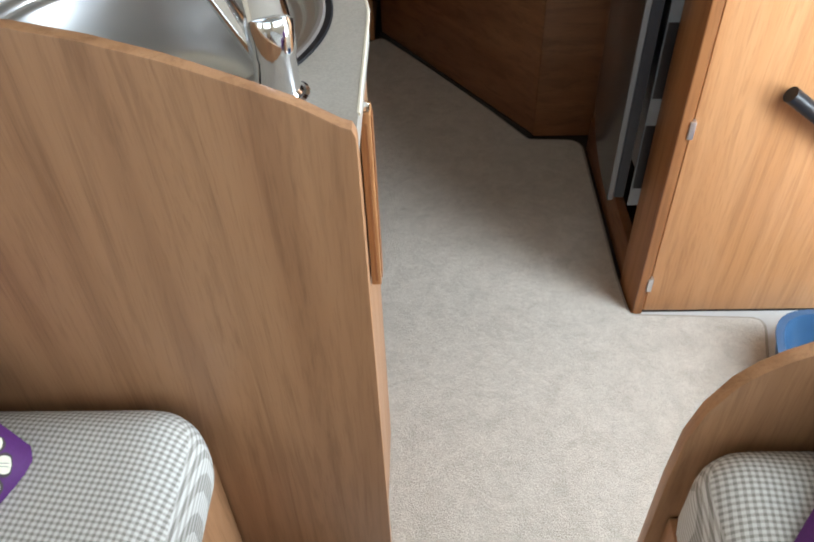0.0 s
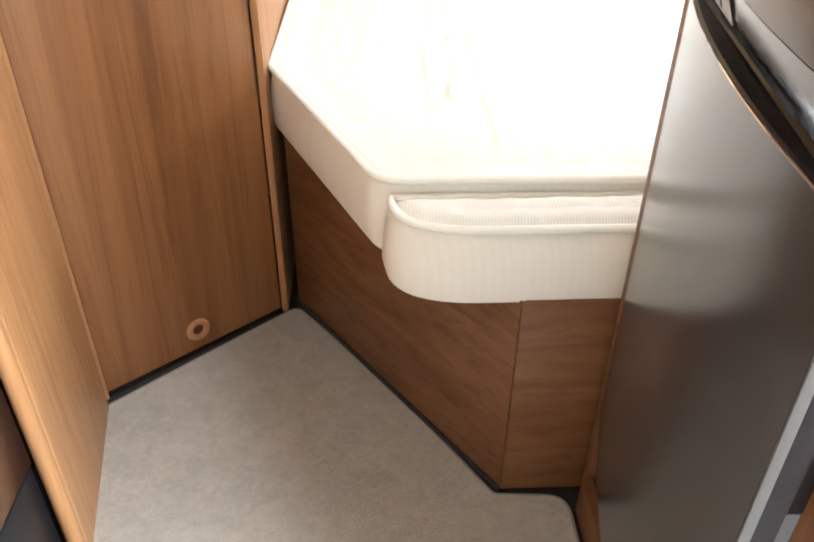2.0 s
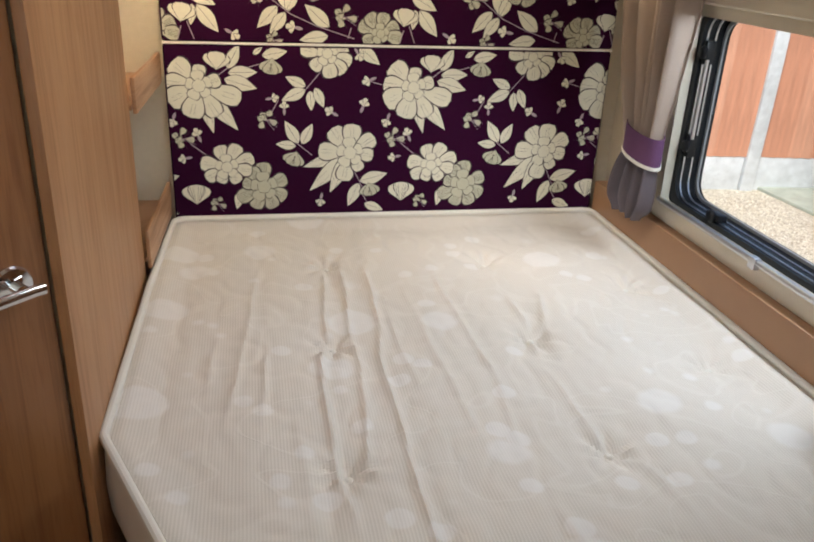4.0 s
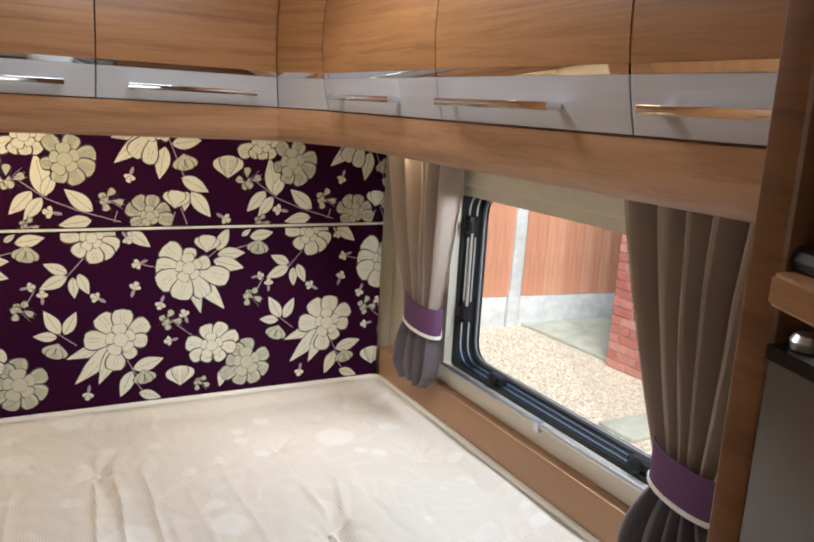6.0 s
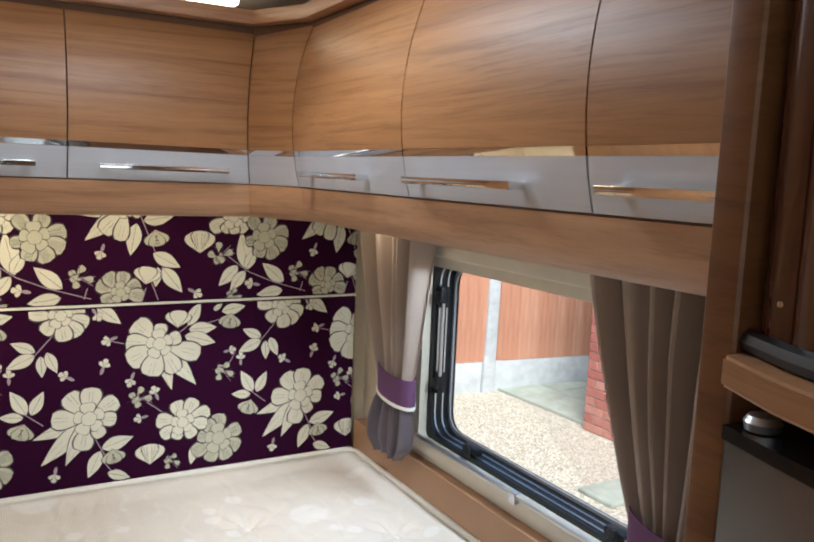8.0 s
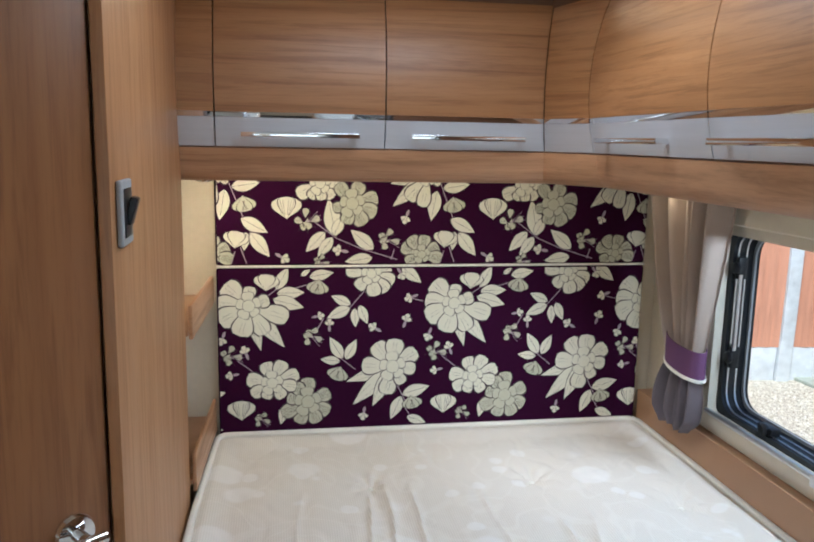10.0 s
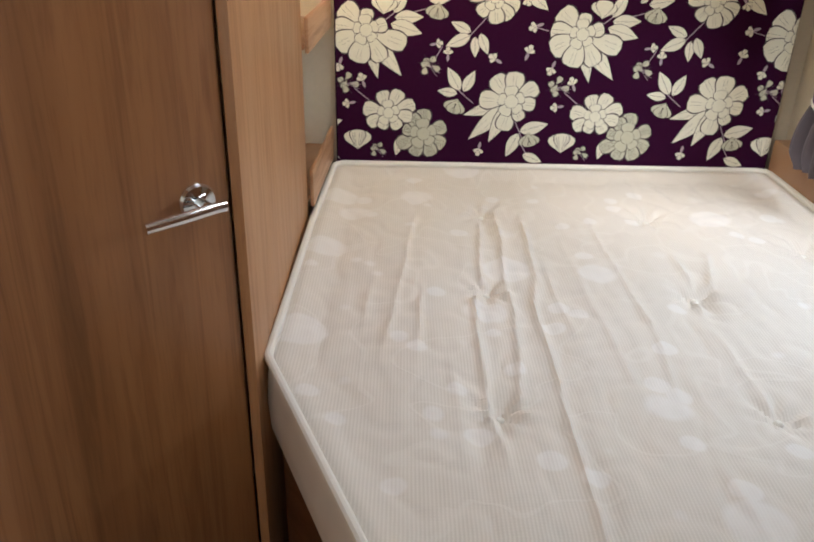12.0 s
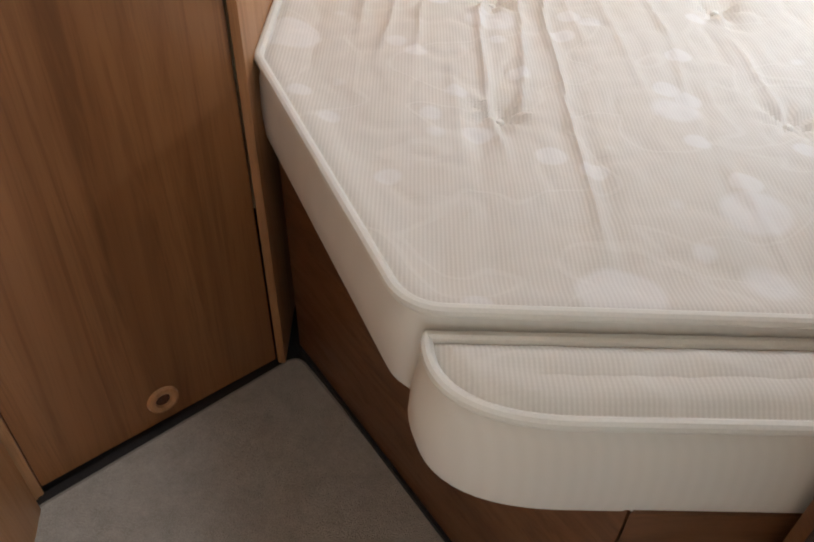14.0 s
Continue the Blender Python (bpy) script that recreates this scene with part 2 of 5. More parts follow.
def fabric(name, c, scale=260, rough=0.9, sheen=0.15):
    m = Mat(name, rough)
    at = m.coords()
    w1 = m.node("ShaderNodeTexWave", Vector=at, Scale=scale, Distortion=1.0)
    w2 = m.node("ShaderNodeTexWave", Vector=at, Scale=scale, Distortion=1.0)
    w2.bands_direction = "Z"
    weave = m.sums("MULTIPLY", w1.outputs["Fac"], w2.outputs["Fac"])
    patch = m.noise(at, 6, 3)
    c2 = m.mix(weave, tuple(v * 0.72 for v in c), c)
    m.colour(m.mix(m.sums("MULTIPLY", patch, 0.3), c2, tuple(v * 1.15 for v in c)))
    m.set(Sheen_Weight=sheen, Specular_IOR_Level=0.25)
    return m.bump(weave, 0.25, 0.0006).m


CURTAIN = fabric("taupe_curtain_fabric", (0.48, 0.385, 0.325))
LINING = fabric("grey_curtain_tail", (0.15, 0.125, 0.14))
PURPLE = fabric("aubergine_headboard_fabric", (0.034, 0.0035, 0.026), 300, 0.9, 0.0)
PURPLE.node_tree.nodes["Principled BSDF"].inputs["Specular IOR Level"].default_value = 0.08


def check_fabric():
    m = Mat("woven_check_upholstery", 0.95)
    at = m.coords((1, 1, 1), (0, 0, 8))
    a = m.node("ShaderNodeTexWave", Vector=at, Scale=38.0, Distortion=0.25, Detail=1.0)
    b = m.node("ShaderNodeTexWave", Vector=at, Scale=38.0, Distortion=0.25, Detail=1.0)
    b.bands_direction = "Y"
    d = m.node("ShaderNodeTexWave", Vector=at, Scale=38.0, Distortion=0.25, Detail=1.0)
    d.bands_direction = "Z"
    side = m.node("ShaderNodeSeparateXYZ")
    m.plug(side.inputs[0], m.node("ShaderNodeNewGeometry").outputs["Normal"])
    upright = m.sums("GREATER_THAN", m.sums("ABSOLUTE", side.outputs[2], 0.0), 0.6)
    second = m.mix(upright, d.outputs["Color"], b.outputs["Color"])
    k = m.sums("ADD", m.sums("GREATER_THAN", a.outputs["Fac"], 0.45), m.sums("GREATER_THAN", second, 0.45))
    c = m.ramp(m.sums("MULTIPLY", k, 0.5), (0.0, (0.25, 0.238, 0.215)), (0.5, (0.42, 0.407, 0.375)), (1.0, (0.60, 0.595, 0.57)))
    m.colour(c)
    return m.bump(m.sums("ADD", k, m.noise(at, 300, 2)), 0.35, 0.0015).m


CHECK = check_fabric()


def worktop_material():
    m = Mat("grey_beige_laminate", 0.32)
    at = m.coords()
    m.colour(m.mix(0.5, m.ramp(m.noise(at, 320, 2), (0.35, (0.315, 0.295, 0.26)), (0.65, (0.43, 0.405, 0.365))), m.ramp(m.noise(at, 25, 4), (0.3, (0.355, 0.333, 0.295)), (0.7, (0.41, 0.387, 0.345)))))
    return m.m


WORKTOP = worktop_material()


def pieces_material(name, stops, scale, rough, bump, stretch=(1, 1, 1)):
    m = Mat(name, rough)
    at = m.coords(stretch)
    rnd = m.node("ShaderNodeObjectInfo").outputs["Random"]
    n = m.noise(at, scale, 5, 0.6)
    base = m.ramp(rnd, *stops)
    m.colour(m.mix(0.55, base, m.ramp(n, (0.3, (0.55, 0.55, 0.55)), (0.7, (1.15, 1.12, 1.1))), "MULTIPLY"))
    return m.bump(n, bump, 0.004).m


FENCE = pieces_material("stained_fence_timber", ((0.0, (0.55, 0.26, 0.16)), (0.5, (0.60, 0.30, 0.19)), (1.0, (0.65, 0.36, 0.24))), 3, 0.85, 0.3, (8, 8, 0.8))
BRICK = pieces_material("red_brick", ((0.0, (0.40, 0.13, 0.10)), (0.6, (0.48, 0.18, 0.14)), (1.0, (0.55, 0.26, 0.20))), 25, 0.9, 0.4)


def gravel_material(name):
    m = Mat(name, 0.9)
    isl = m.node("ShaderNodeNewGeometry").outputs["Random Per Island"]
    n = m.noise(m.coords(), 45, 4)
    c = m.ramp(isl, (0.0, (0.50, 0.44, 0.33)), (0.3, (0.68, 0.63, 0.50)), (0.75, (0.78, 0.74, 0.61)), (1.0, (0.85, 0.82, 0.73)))
    m.colour(m.mix(0.5, c, m.ramp(n, (0.3, (0.72, 0.68, 0.62)), (0.7, (1.08, 1.08, 1.08))), "MULTIPLY"))
    return m.bump(n, 0.5, 0.01).m


GRAVEL = gravel_material("gravel_stones")


def gravel_bed_material():
    m = Mat("gravel_bed", 0.95)
    at = m.coords()
    v = m.node("ShaderNodeTexVoronoi", Vector=at, Scale=62.0)
    c = m.ramp(m.node("ShaderNodeSeparateColor", Color=v.outputs["Color"]).outputs[0], (0.0, (0.52, 0.47, 0.36)), (0.5, (0.70, 0.65, 0.53)), (1.0, (0.82, 0.79, 0.70)))
    m.colour(m.mix(0.7, c, m.ramp(v.outputs["Distance"], (0.2, (1, 1, 1)), (0.75, (0.6, 0.55, 0.48))), "MULTIPLY"))
    return m.bump(v.outputs["Distance"], 0.7, -0.02).m


GRAVEL_BED = gravel_bed_material()


def glass_material():
    m = Mat("acrylic_pane", 0.02)
    m.colour((0.97, 0.98, 0.98))
    m.set(Transmission_Weight=1.0, IOR=1.02)
    return m.m


GLASS = glass_material()


def glow(name, c, power):
    m = Mat(name, 0.5)
    m.colour(c)
    m.set(Emission_Color=(*c, 1), Emission_Strength=power)
    return m.m


LED_WARM = glow("warm_lamp_glow", (1.0, 0.86, 0.62), 6.0)
LED_DIM = glow("dim_strip_glow", (1.0, 0.82, 0.55), 1.2)
LED_COOL = glow("strip_lamp_glow", (1.0, 0.90, 0.68), 8.0)

# ---- mesh helpers ----


def mesh_from(name, bm, materials, sharp=32):
    bmesh.ops.recalc_face_normals(bm, faces=bm.faces)
    for e in bm.edges:
        e.smooth = len(e.link_faces) == 2 and e.calc_face_angle(9) < radians(sharp)
    for f in bm.faces:
        f.smooth = True
    data = bpy.data.meshes.new(name)
    bm.to_mesh(data)
    bm.free()
    for m in materials if isinstance(materials, (list, tuple)) else [materials]:
        data.materials.append(m)
    return data


def thing(name, at, label, category, group="", kind=""):
    ob = new(name)
    ob.location = at
    ob.empty_display_size = 0.05
    return tagged(ob, label, category, group, kind)


def part(name, bm, material, parent, label=""):
    ob = new(name, mesh_from(name, bm, material))
    ob.parent = parent
    if parent.type == "EMPTY":
        ob.matrix_parent_inverse = Matrix.Translation(parent.location).inverted()
    return tagged(ob, label)


def single(name, bm, material, label="", category="", group="", kind=""):
    return tagged(new(name, mesh_from(name, bm, material)), label, category, group, kind)


def bevel(bm, width, segments=2, only=None):
    edges = [e for e in (only or bm.edges) if len(e.link_faces) == 2 and e.calc_face_angle(0) > radians(30)]
    bmesh.ops.bevel(bm, geom=edges, offset=width, segments=segments, profile=0.6, affect="EDGES", clamp_overlap=True)
    return bm


def box(x0, x1, y0, y1, z0, z1, r=0.0, segments=2, into=None):
    bm = bmesh.new()
    bmesh.ops.create_cube(bm, size=1)
    for v in bm.verts:
        v.co = ((x0 + x1) / 2 + v.co.x * (x1 - x0), (y0 + y1) / 2 + v.co.y * (y1 - y0), (z0 + z1) / 2 + v.co.z * (z1 - z0))
    if r:
        bevel(bm, r, segments)
    return merge(into, bm)


def merge(into, bm):
    if into is None:
        return bm
    data = bpy.data.meshes.new("scratch")
    bm.to_mesh(data)
    bm.free()
    into.from_mesh(data)
    bpy.data.meshes.remove(data)
    return into


def prism(points, z0, z1, r=0.0, m=None, into=None):
    """A flat outline raised from z0 to z1; m turns it where it belongs."""
    bm = bmesh.new()
    low = [bm.verts.new((x, y, z0)) for x, y in points]
    f = bm.faces.new(low)
    up = bmesh.ops.extrude_face_region(bm, geom=[f])
    for v in up["geom"]:
        if isinstance(v, bmesh.types.BMVert):
            v.co.z = z1
    bmesh.ops.recalc_face_normals(bm, faces=bm.faces)
    if r:
        bevel(bm, r, 2)
    if m is not None:
        bm.transform(m)
    return merge(into, bm)


def lathe(profile, at=(0, 0, 0), steps=32, m=None, into=None):
    """Rings of (radius, height) turned round the upright axis."""
    bm = bmesh.new()
    rings = []
    for r, h in profile:
        rings.append([bm.verts.new((r * math.cos(2 * math.pi * k / steps), r * math.sin(2 * math.pi * k / steps), h)) for k in range(steps)])
    for a, b in zip(rings, rings[1:]):
        for k in range(steps):
            bm.faces.new((a[k], a[(k + 1) % steps], b[(k + 1) % steps], b[k]))
    bmesh.ops.remove_doubles(bm, verts=bm.verts, dist=1e-5)
    bm.transform(Matrix.Translation(at) @ (m or Matrix()))
    return merge(into, bm)


def tube(points, radius, steps=10, closed=False, flat=1.0, into=None):
    """A round bar along points."""
    bm = bmesh.new()
    pts = [Vector(p) for p in points]
    n = len(pts)
    rings = []
    for k, p in enumerate(pts):
        a = pts[(k - 1) % n] if closed or k else p
        b = pts[(k + 1) % n] if closed or k < n - 1 else p
        d = (b - a).normalized()
        side = d.cross(Vector((0, 0, 1)))
        side = side.normalized() if side.length > 0.05 else d.cross(Vector((0, 1, 0))).normalized()
        up = side.cross(d)
        rings.append([bm.verts.new(p + radius * (math.cos(2 * math.pi * s / steps) * side + flat * math.sin(2 * math.pi * s / steps) * up)) for s in range(steps)])
    pairs = list(zip(rings, rings[1:])) + ([(rings[-1], rings[0])] if closed else [])
    for a, b in pairs:
        for s in range(steps):
            bm.faces.new((a[s], a[(s + 1) % steps], b[(s + 1) % steps], b[s]))
    if not closed:
        bm.faces.new(rings[0])
        bm.faces.new(rings[-1])
    return merge(into, bm)


def sheet(rows, into=None, thick=0.0):
    """A surface through rows of points; thick: given a back that far behind."""
    bm = bmesh.new()
    vs = [[bm.verts.new(p) for p in row] for row in rows]
    for a, b in zip(vs, vs[1:]):
        for k in range(len(a) - 1):
            bm.faces.new((a[k], a[k + 1], b[k + 1], b[k]))
    if thick:
        bmesh.ops.recalc_face_normals(bm, faces=bm.faces)
        bmesh.ops.solidify(bm, geom=bm.faces, thickness=thick)
    return merge(into, bm)


def rounded(points, radii, steps=7):
    """An outline with its corners rounded, each by its own radius."""
    out, n = [], len(points)
    for k in range(n):
        p, a, b = (Vector(points[j % n]) for j in (k, k - 1, k + 1))
        r = radii[k] if isinstance(radii, (list, tuple)) else radii
        if r <= 0:
            out.append(tuple(p))
            continue
        u, w = (a - p).normalized(), (b - p).normalized()
        half = math.acos(max(-1, min(1, u.dot(w)))) / 2
        cut = min(r / math.tan(half), (a - p).length * 0.48, (b - p).length * 0.48)
        s, e = p + u * cut, p + w * cut
        for j in range(steps + 1):
            t = j / steps
            out.append(tuple((1 - t) ** 2 * s + 2 * t * (1 - t) * p + t * t * e))
    return out


def upright(points, z0, z1, r=0.0, into=None):
    return prism(points, z0, z1, r, None, into)


# ---- shell ----
XL, XR, YB, YF, ZC = -0.92, 1.40, -2.36, 3.93, 1.98


def wall_with_opening(name, axis, at, depth, a0, a1, o0, o1, oz0, oz1, material, label, z0=-0.02, z1=ZC):
    """An upright wall with one hole through it. axis: the way that it faces."""
    bm = bmesh.new()
    for (b0, b1, c0, c1) in ((a0, o0, z0, z1), (o1, a1, z0, z1), (o0, o1, z0, oz0), (o0, o1, oz1, z1)):
        if axis == "x":
            box(at, at + depth, b0, b1, c0, c1, into=bm)
        else:
            box(b0, b1, at, at + depth, c0, c1, into=bm)
    bmesh.ops.remove_doubles(bm, verts=bm.verts, dist=1e-4)
    return single(name, bm, material, label, "wall", kind="structure")


single("floor", box(XL, XR, YB, YF, -0.06, -0.012), DARK_GAP, "dark floor deck under the carpet edges", "floor", kind="structure")
bm = bmesh.new()
for x0, x1, y0, y1 in ((XL, 0.32, YB, YF), (0.72, XR, YB, YF), (0.32, 0.72, YB, 2.66), (0.32, 0.72, 3.06, YF)):
    box(x0, x1, y0, y1, ZC, ZC + 0.04, into=bm)
bmesh.ops.remove_doubles(bm, verts=bm.verts, dist=1e-4)
single("ceiling", bm, CEILING, "pale cream ceiling board of the caravan", "ceiling", kind="structure")
single("wall_bed_head", box(XL - 0.04, XR + 0.04, YF, YF + 0.04, -0.02, ZC), CREAM_WALL, "cream wallboard behind the headboard", "wall", kind="structure")
wall_with_opening("wall_lounge_end", "y", YB - 0.04, 0.04, XL - 0.04, XR + 0.04, -0.75, 1.15, 0.85, 1.6, CREAM_WALL, "cream end wall of the lounge with a wide opening")
wall_with_opening("wall_kitchen_side", "x", XL - 0.04, 0.04, YB, YF, -1.5, -0.3, 0.85, 1.55, CREAM_WALL, "cream side wall behind the kitchen")
bm = bmesh.new()
WIN = (2.58, 3.545, 0.842, 1.372)
for b0, b1, c0, c1 in ((YB, -1.2, -0.02, ZC), (0.6, 0.67, -0.02, ZC), (0.67, 1.30, 1.78, ZC), (1.30, WIN[0], -0.02, ZC), (WIN[1], YF, -0.02, ZC), (-1.2, 0.6, -0.02, 0.82), (-1.2, 0.6, 1.62, ZC),
                       (WIN[0], WIN[1], -0.02, WIN[2]), (WIN[0], WIN[1], WIN[3], ZC)):
    box(XR, XR + 0.035, b0, b1, c0, c1, into=bm)
bmesh.ops.remove_doubles(bm, verts=bm.verts, dist=1e-4)
single("wall_window_side", bm, CREAM_WALL, "cream side wall with entrance and bedroom window openings", "wall", kind="structure")

# fitted carpet with a bound edge, and the vinyl at the entrance
CARPET_LINE = rounded([(0.024, 2.760), (0.20, 2.527), (0.358, 2.300), (0.503, 2.072), (0.662, 2.062), (0.66, 1.47), (0.667, 1.328), (0.985, 1.312), (0.80, 0.66), (0.62, 0.2), (0.62, -1.9), (-0.12, -1.9), (-0.12, 0.6),
                       (0.075, 0.72), (0.075, 1.27), (-0.33, 1.29), (-0.335, 1.95), (-0.428, 2.366)],
                      [0.03, 0.2, 0.2, 0.02, 0.05, 0.02, 0.02, 0.03, 0.05, 0.05, 0.05, 0.05, 0, 0, 0, 0.02, 0.02, 0.03])
bm = upright(CARPET_LINE, -0.010, 0.0)
single("carpet", bm, CARPET, "fitted beige cut-pile carpet with a bound edge", "carpet", kind="structure")
single("carpet_binding", tube([(x, y, -0.003) for x, y in CARPET_LINE], 0.005, 6, True, 0.7), plain("taupe_binding", (0.30, 0.27, 0.23), 0.9, 0, 0.1, 200, 0.2), "taupe bound edge round the carpet", "carpet edge", kind="structure")
single("vinyl_floor", upright([(0.62, -0.5), (1.395, -0.5), (1.395, 1.345), (0.70, 1.345)], -0.0119, -0.0105), VINYL, "grey vinyl floor by the entrance", "floor", kind="structure")

# ---- washroom door, frame and side panels ----
D0, D1 = Vector((-0.422, 2.409)), Vector((-0.019, 2.739))
DU = (D1 - D0).normalized()
DN = Vector((DU.y, -DU.x))
DOOR = Matrix(((DU.x, DN.x, 0, D0.x), (DU.y, DN.y, 0, D0.y), (0, 0, 1, 0), (0, 0, 0, 1)))
DW = (D1 - D0).length


def placed(bm, m):
    bm.transform(m)
    return bm


door = thing("washroom_door", (D0.x, D0.y, 0), "closed wood-veneer washroom door with a chrome lever", "door")
part("door_panel", placed(box(0.002, DW - 0.0025, -0.03, 0.0, 0.012, 1.90, 0.002), DOOR), WOOD_DOOR, door)
# solid dark strip painted in for the shade of the door gap
part("edge_strip", placed(box(DW - 0.0023, DW - 0.0005, -0.03, -0.003, 0.012, 1.90), DOOR), WOOD_SHADED, door, "dark strip drawn as the shade in the door gap")
FLAT = pose(0, 0, 0, -90)
part("lever_rose", placed(lathe([(0.0, 0.0), (0.027, 0.0), (0.028, 0.006), (0.025, 0.011), (0.0095, 0.013), (0.0095, 0.043), (0.0, 0.044)], (0.467, 0, 1.032), 28, FLAT), DOOR), CHROME, door, "polished chrome lever rose")
part("lever_bar", placed(tube([(0.492, 0.042, 1.032), (0.478, 0.042, 1.032), (0.43, 0.043, 1.029), (0.372, 0.043, 1.026)], 0.0085, 14), DOOR), CHROME, door, "chrome lever bar")
part("vent_ring", placed(lathe([(0.0, 0.001), (0.015, 0.001), (0.018, 0.007), (0.025, 0.009), (0.031, 0.007), (0.033, 0.0)], (0.262, 0, 0.074), 30, FLAT), DOOR), WOOD_PANEL, door, "round wooden finger pull")
# flat disc whose dark colour draws the shade inside the pull
part("pull_well", placed(lathe([(0.0, 0.0018), (0.0148, 0.0018)], (0.262, 0, 0.074), 24, FLAT), DOOR), WOOD_SHADED, door, "flat dark disc drawn as the shaded hollow of the pull")

# the same painted gap shade along the door's other edge
part("edge_strip", placed(box(0.0003, 0.0018, -0.03, -0.001, 0.012, 1.90), DOOR), WOOD_SHADED, door, "dark strip drawn as the shade in the door gap")
single("door_frame_post", placed(box(-0.034, 0.0, -0.035, 0.006, -0.011, ZC, 0.004), DOOR), WOOD_PANEL, "wood door frame post beside the washroom door", "door frame", kind="structure")
single("door_frame_head", placed(box(0.0, DW, -0.035, 0.002, 1.902, ZC, 0.002), DOOR), WOOD_TRIM, "wood rail above the washroom door", "door frame", kind="structure")
# panel beside the bed, with its open end and dark foot
single("wall_bedside_panel", upright([(-0.016, 2.737), (0.0, 2.737), (0.001, 3.482), (-0.022, 3.482), (-0.022, 2.76)], 0.0, ZC, 0.002), WOOD_PANEL, "wood panel between washroom door and bed recess", "wall panel", kind="structure")
single("wall_bed_recess", box(-0.175, -0.155, 3.30, YF, -0.02, ZC), CREAM_WALL, "cream wall of the bedside recess", "wall", kind="structure")
single("wall_recess_return", box(-0.155, -0.022, 3.44, 3.46, -0.02, ZC), CREAM_WALL, "cream return wall of the bedside recess", "wall", kind="structure")


def bedside_shelf(z, drop, up):
    s = thing("bedside_shelf", (-0.06, 3.70, z), "small open shelf with a wood lip beside the bed", "shelf", "shelves beside the bed")
    part("shelf_board", box(-0.154, 0.006, 3.484, 3.928, z - 0.012, z, 0.002), WOOD_TRIM, s)
    part("shelf_lip", upright([(0.007, 3.484), (0.017, 3.484), (0.034, 3.886), (0.024, 3.886)], z - drop, z + up, 0.004), WOOD_TRIM, s, "upright wood lip")


bedside_shelf(1.115, 0.02, 0.062)
bedside_shelf(0.745, 0.03, 0.068)

switch = thing("light_switch", (0.003, 2.80, 1.46), "grey rocker switch on the wood bedside panel", "light switch")
part("surround", box(0.001, 0.009, 2.765, 2.842, 1.413, 1.505, 0.006, 3), GREY_PLASTIC, switch)
part("recess_plate", box(0.0092, 0.0105, 2.778, 2.829, 1.425, 1.493, 0.002), BLACK, switch, "black inner plate")
part("rocker", placed(box(-0.004, 0.007, -0.013, 0.013, -0.02, 0.02, 0.003), pose(0.0135, 2.803, 1.462, 0, 16)), BLACK, switch, "black rocker")

# tall side panel between cooker and washroom
single("wall_cooker_panel", upright([(-0.352, 1.948), (-0.336, 1.958), (-0.412, 2.372), (-0.432, 2.372), (-0.372, 1.955)], -0.011, ZC, 0.003), WOOD_PANEL, "tall wood side panel beside the cooker", "wall panel", kind="structure")
single("trim_cooker_post", tube([(-0.349, 1.942, -0.01), (-0.349, 1.942, ZC)], 0.016, 14), WOOD_PANEL, "rounded wood post at the cooker", "trim", kind="structure")
# solid near-black strip painted for the shade under the door
single("baseboard_gap", upright([(-0.405, 2.36), (-0.02, 2.728), (-0.03, 2.742), (-0.43, 2.40)], -0.0118, -0.004), DARK_GAP, "near-black strip drawn as the shaded gap under the washroom door", "baseboard", kind="structure")

# ---- bed ----
bed = thing("bed_base", (0.66, 2.9, 0), "brown wood-veneer bed base with an angled corner, darkened for shade", "bed base")
part("angled_panel", upright([(0.026, 2.786), (0.517, 2.084), (0.5335, 2.096), (0.038, 2.800)], 0.004, 0.526, 0.002), WOOD_BASE_SHADED, bed)
part("front_panel", upright([(0.519, 2.0815), (1.38, 2.0815), (1.38, 2.098), (0.535, 2.098)], 0.004, 0.526, 0.002), WOOD_BASE_SHADED, bed)
part("slat_deck", upright([(0.034, 2.81), (0.544, 2.105), (1.385, 2.105), (1.385, 3.92), (0.02, 3.92)], 0.50, 0.528), WOOD_TRIM, bed)
part("kick_strip", upright([(0.020, 2.781), (0.511, 2.079), (0.5165, 2.0835), (0.0255, 2.7855)], -0.011, 0.012), DARK_GAP, bed, "dark strip along the foot")

OUT = rounded([(0.006, 2.812), (0.260, 2.231), (1.341, 2.215), (1.342, 3.886), (0.037, 3.886), (0.016, 3.415)], [0.06, 0.075, 0.02, 0.04, 0.04, 0.0], 9)
TUFTS = [(0.407, 2.70), (0.872, 2.698), (0.424, 3.13), (0.874, 3.122), (0.45, 3.56), (0.887, 3.55), (1.22, 2.95), (1.22, 3.36)]


def dense(points, step):
    out = []
    for a, b in zip(points, points[1:] + points[:1]):
        a, b = Vector(a), Vector(b)
        n = max(1, round((b - a).length / step))
        out += [tuple(a.lerp(b, k / n)) for k in range(n)]
    return out


def edge_gap(p, line):
    """How far inside a convex outline a point lies."""
    best = 9
    for a, b in zip(line, line[1:] + line[:1]):
        a, b = Vector(a), Vector(b)
        d = b - a
        if d.length > 1e-5:
            d.normalize()
            best = min(best, abs(d.x * (p[1] - a.y) - d.y * (p[0] - a.x)))
    return best


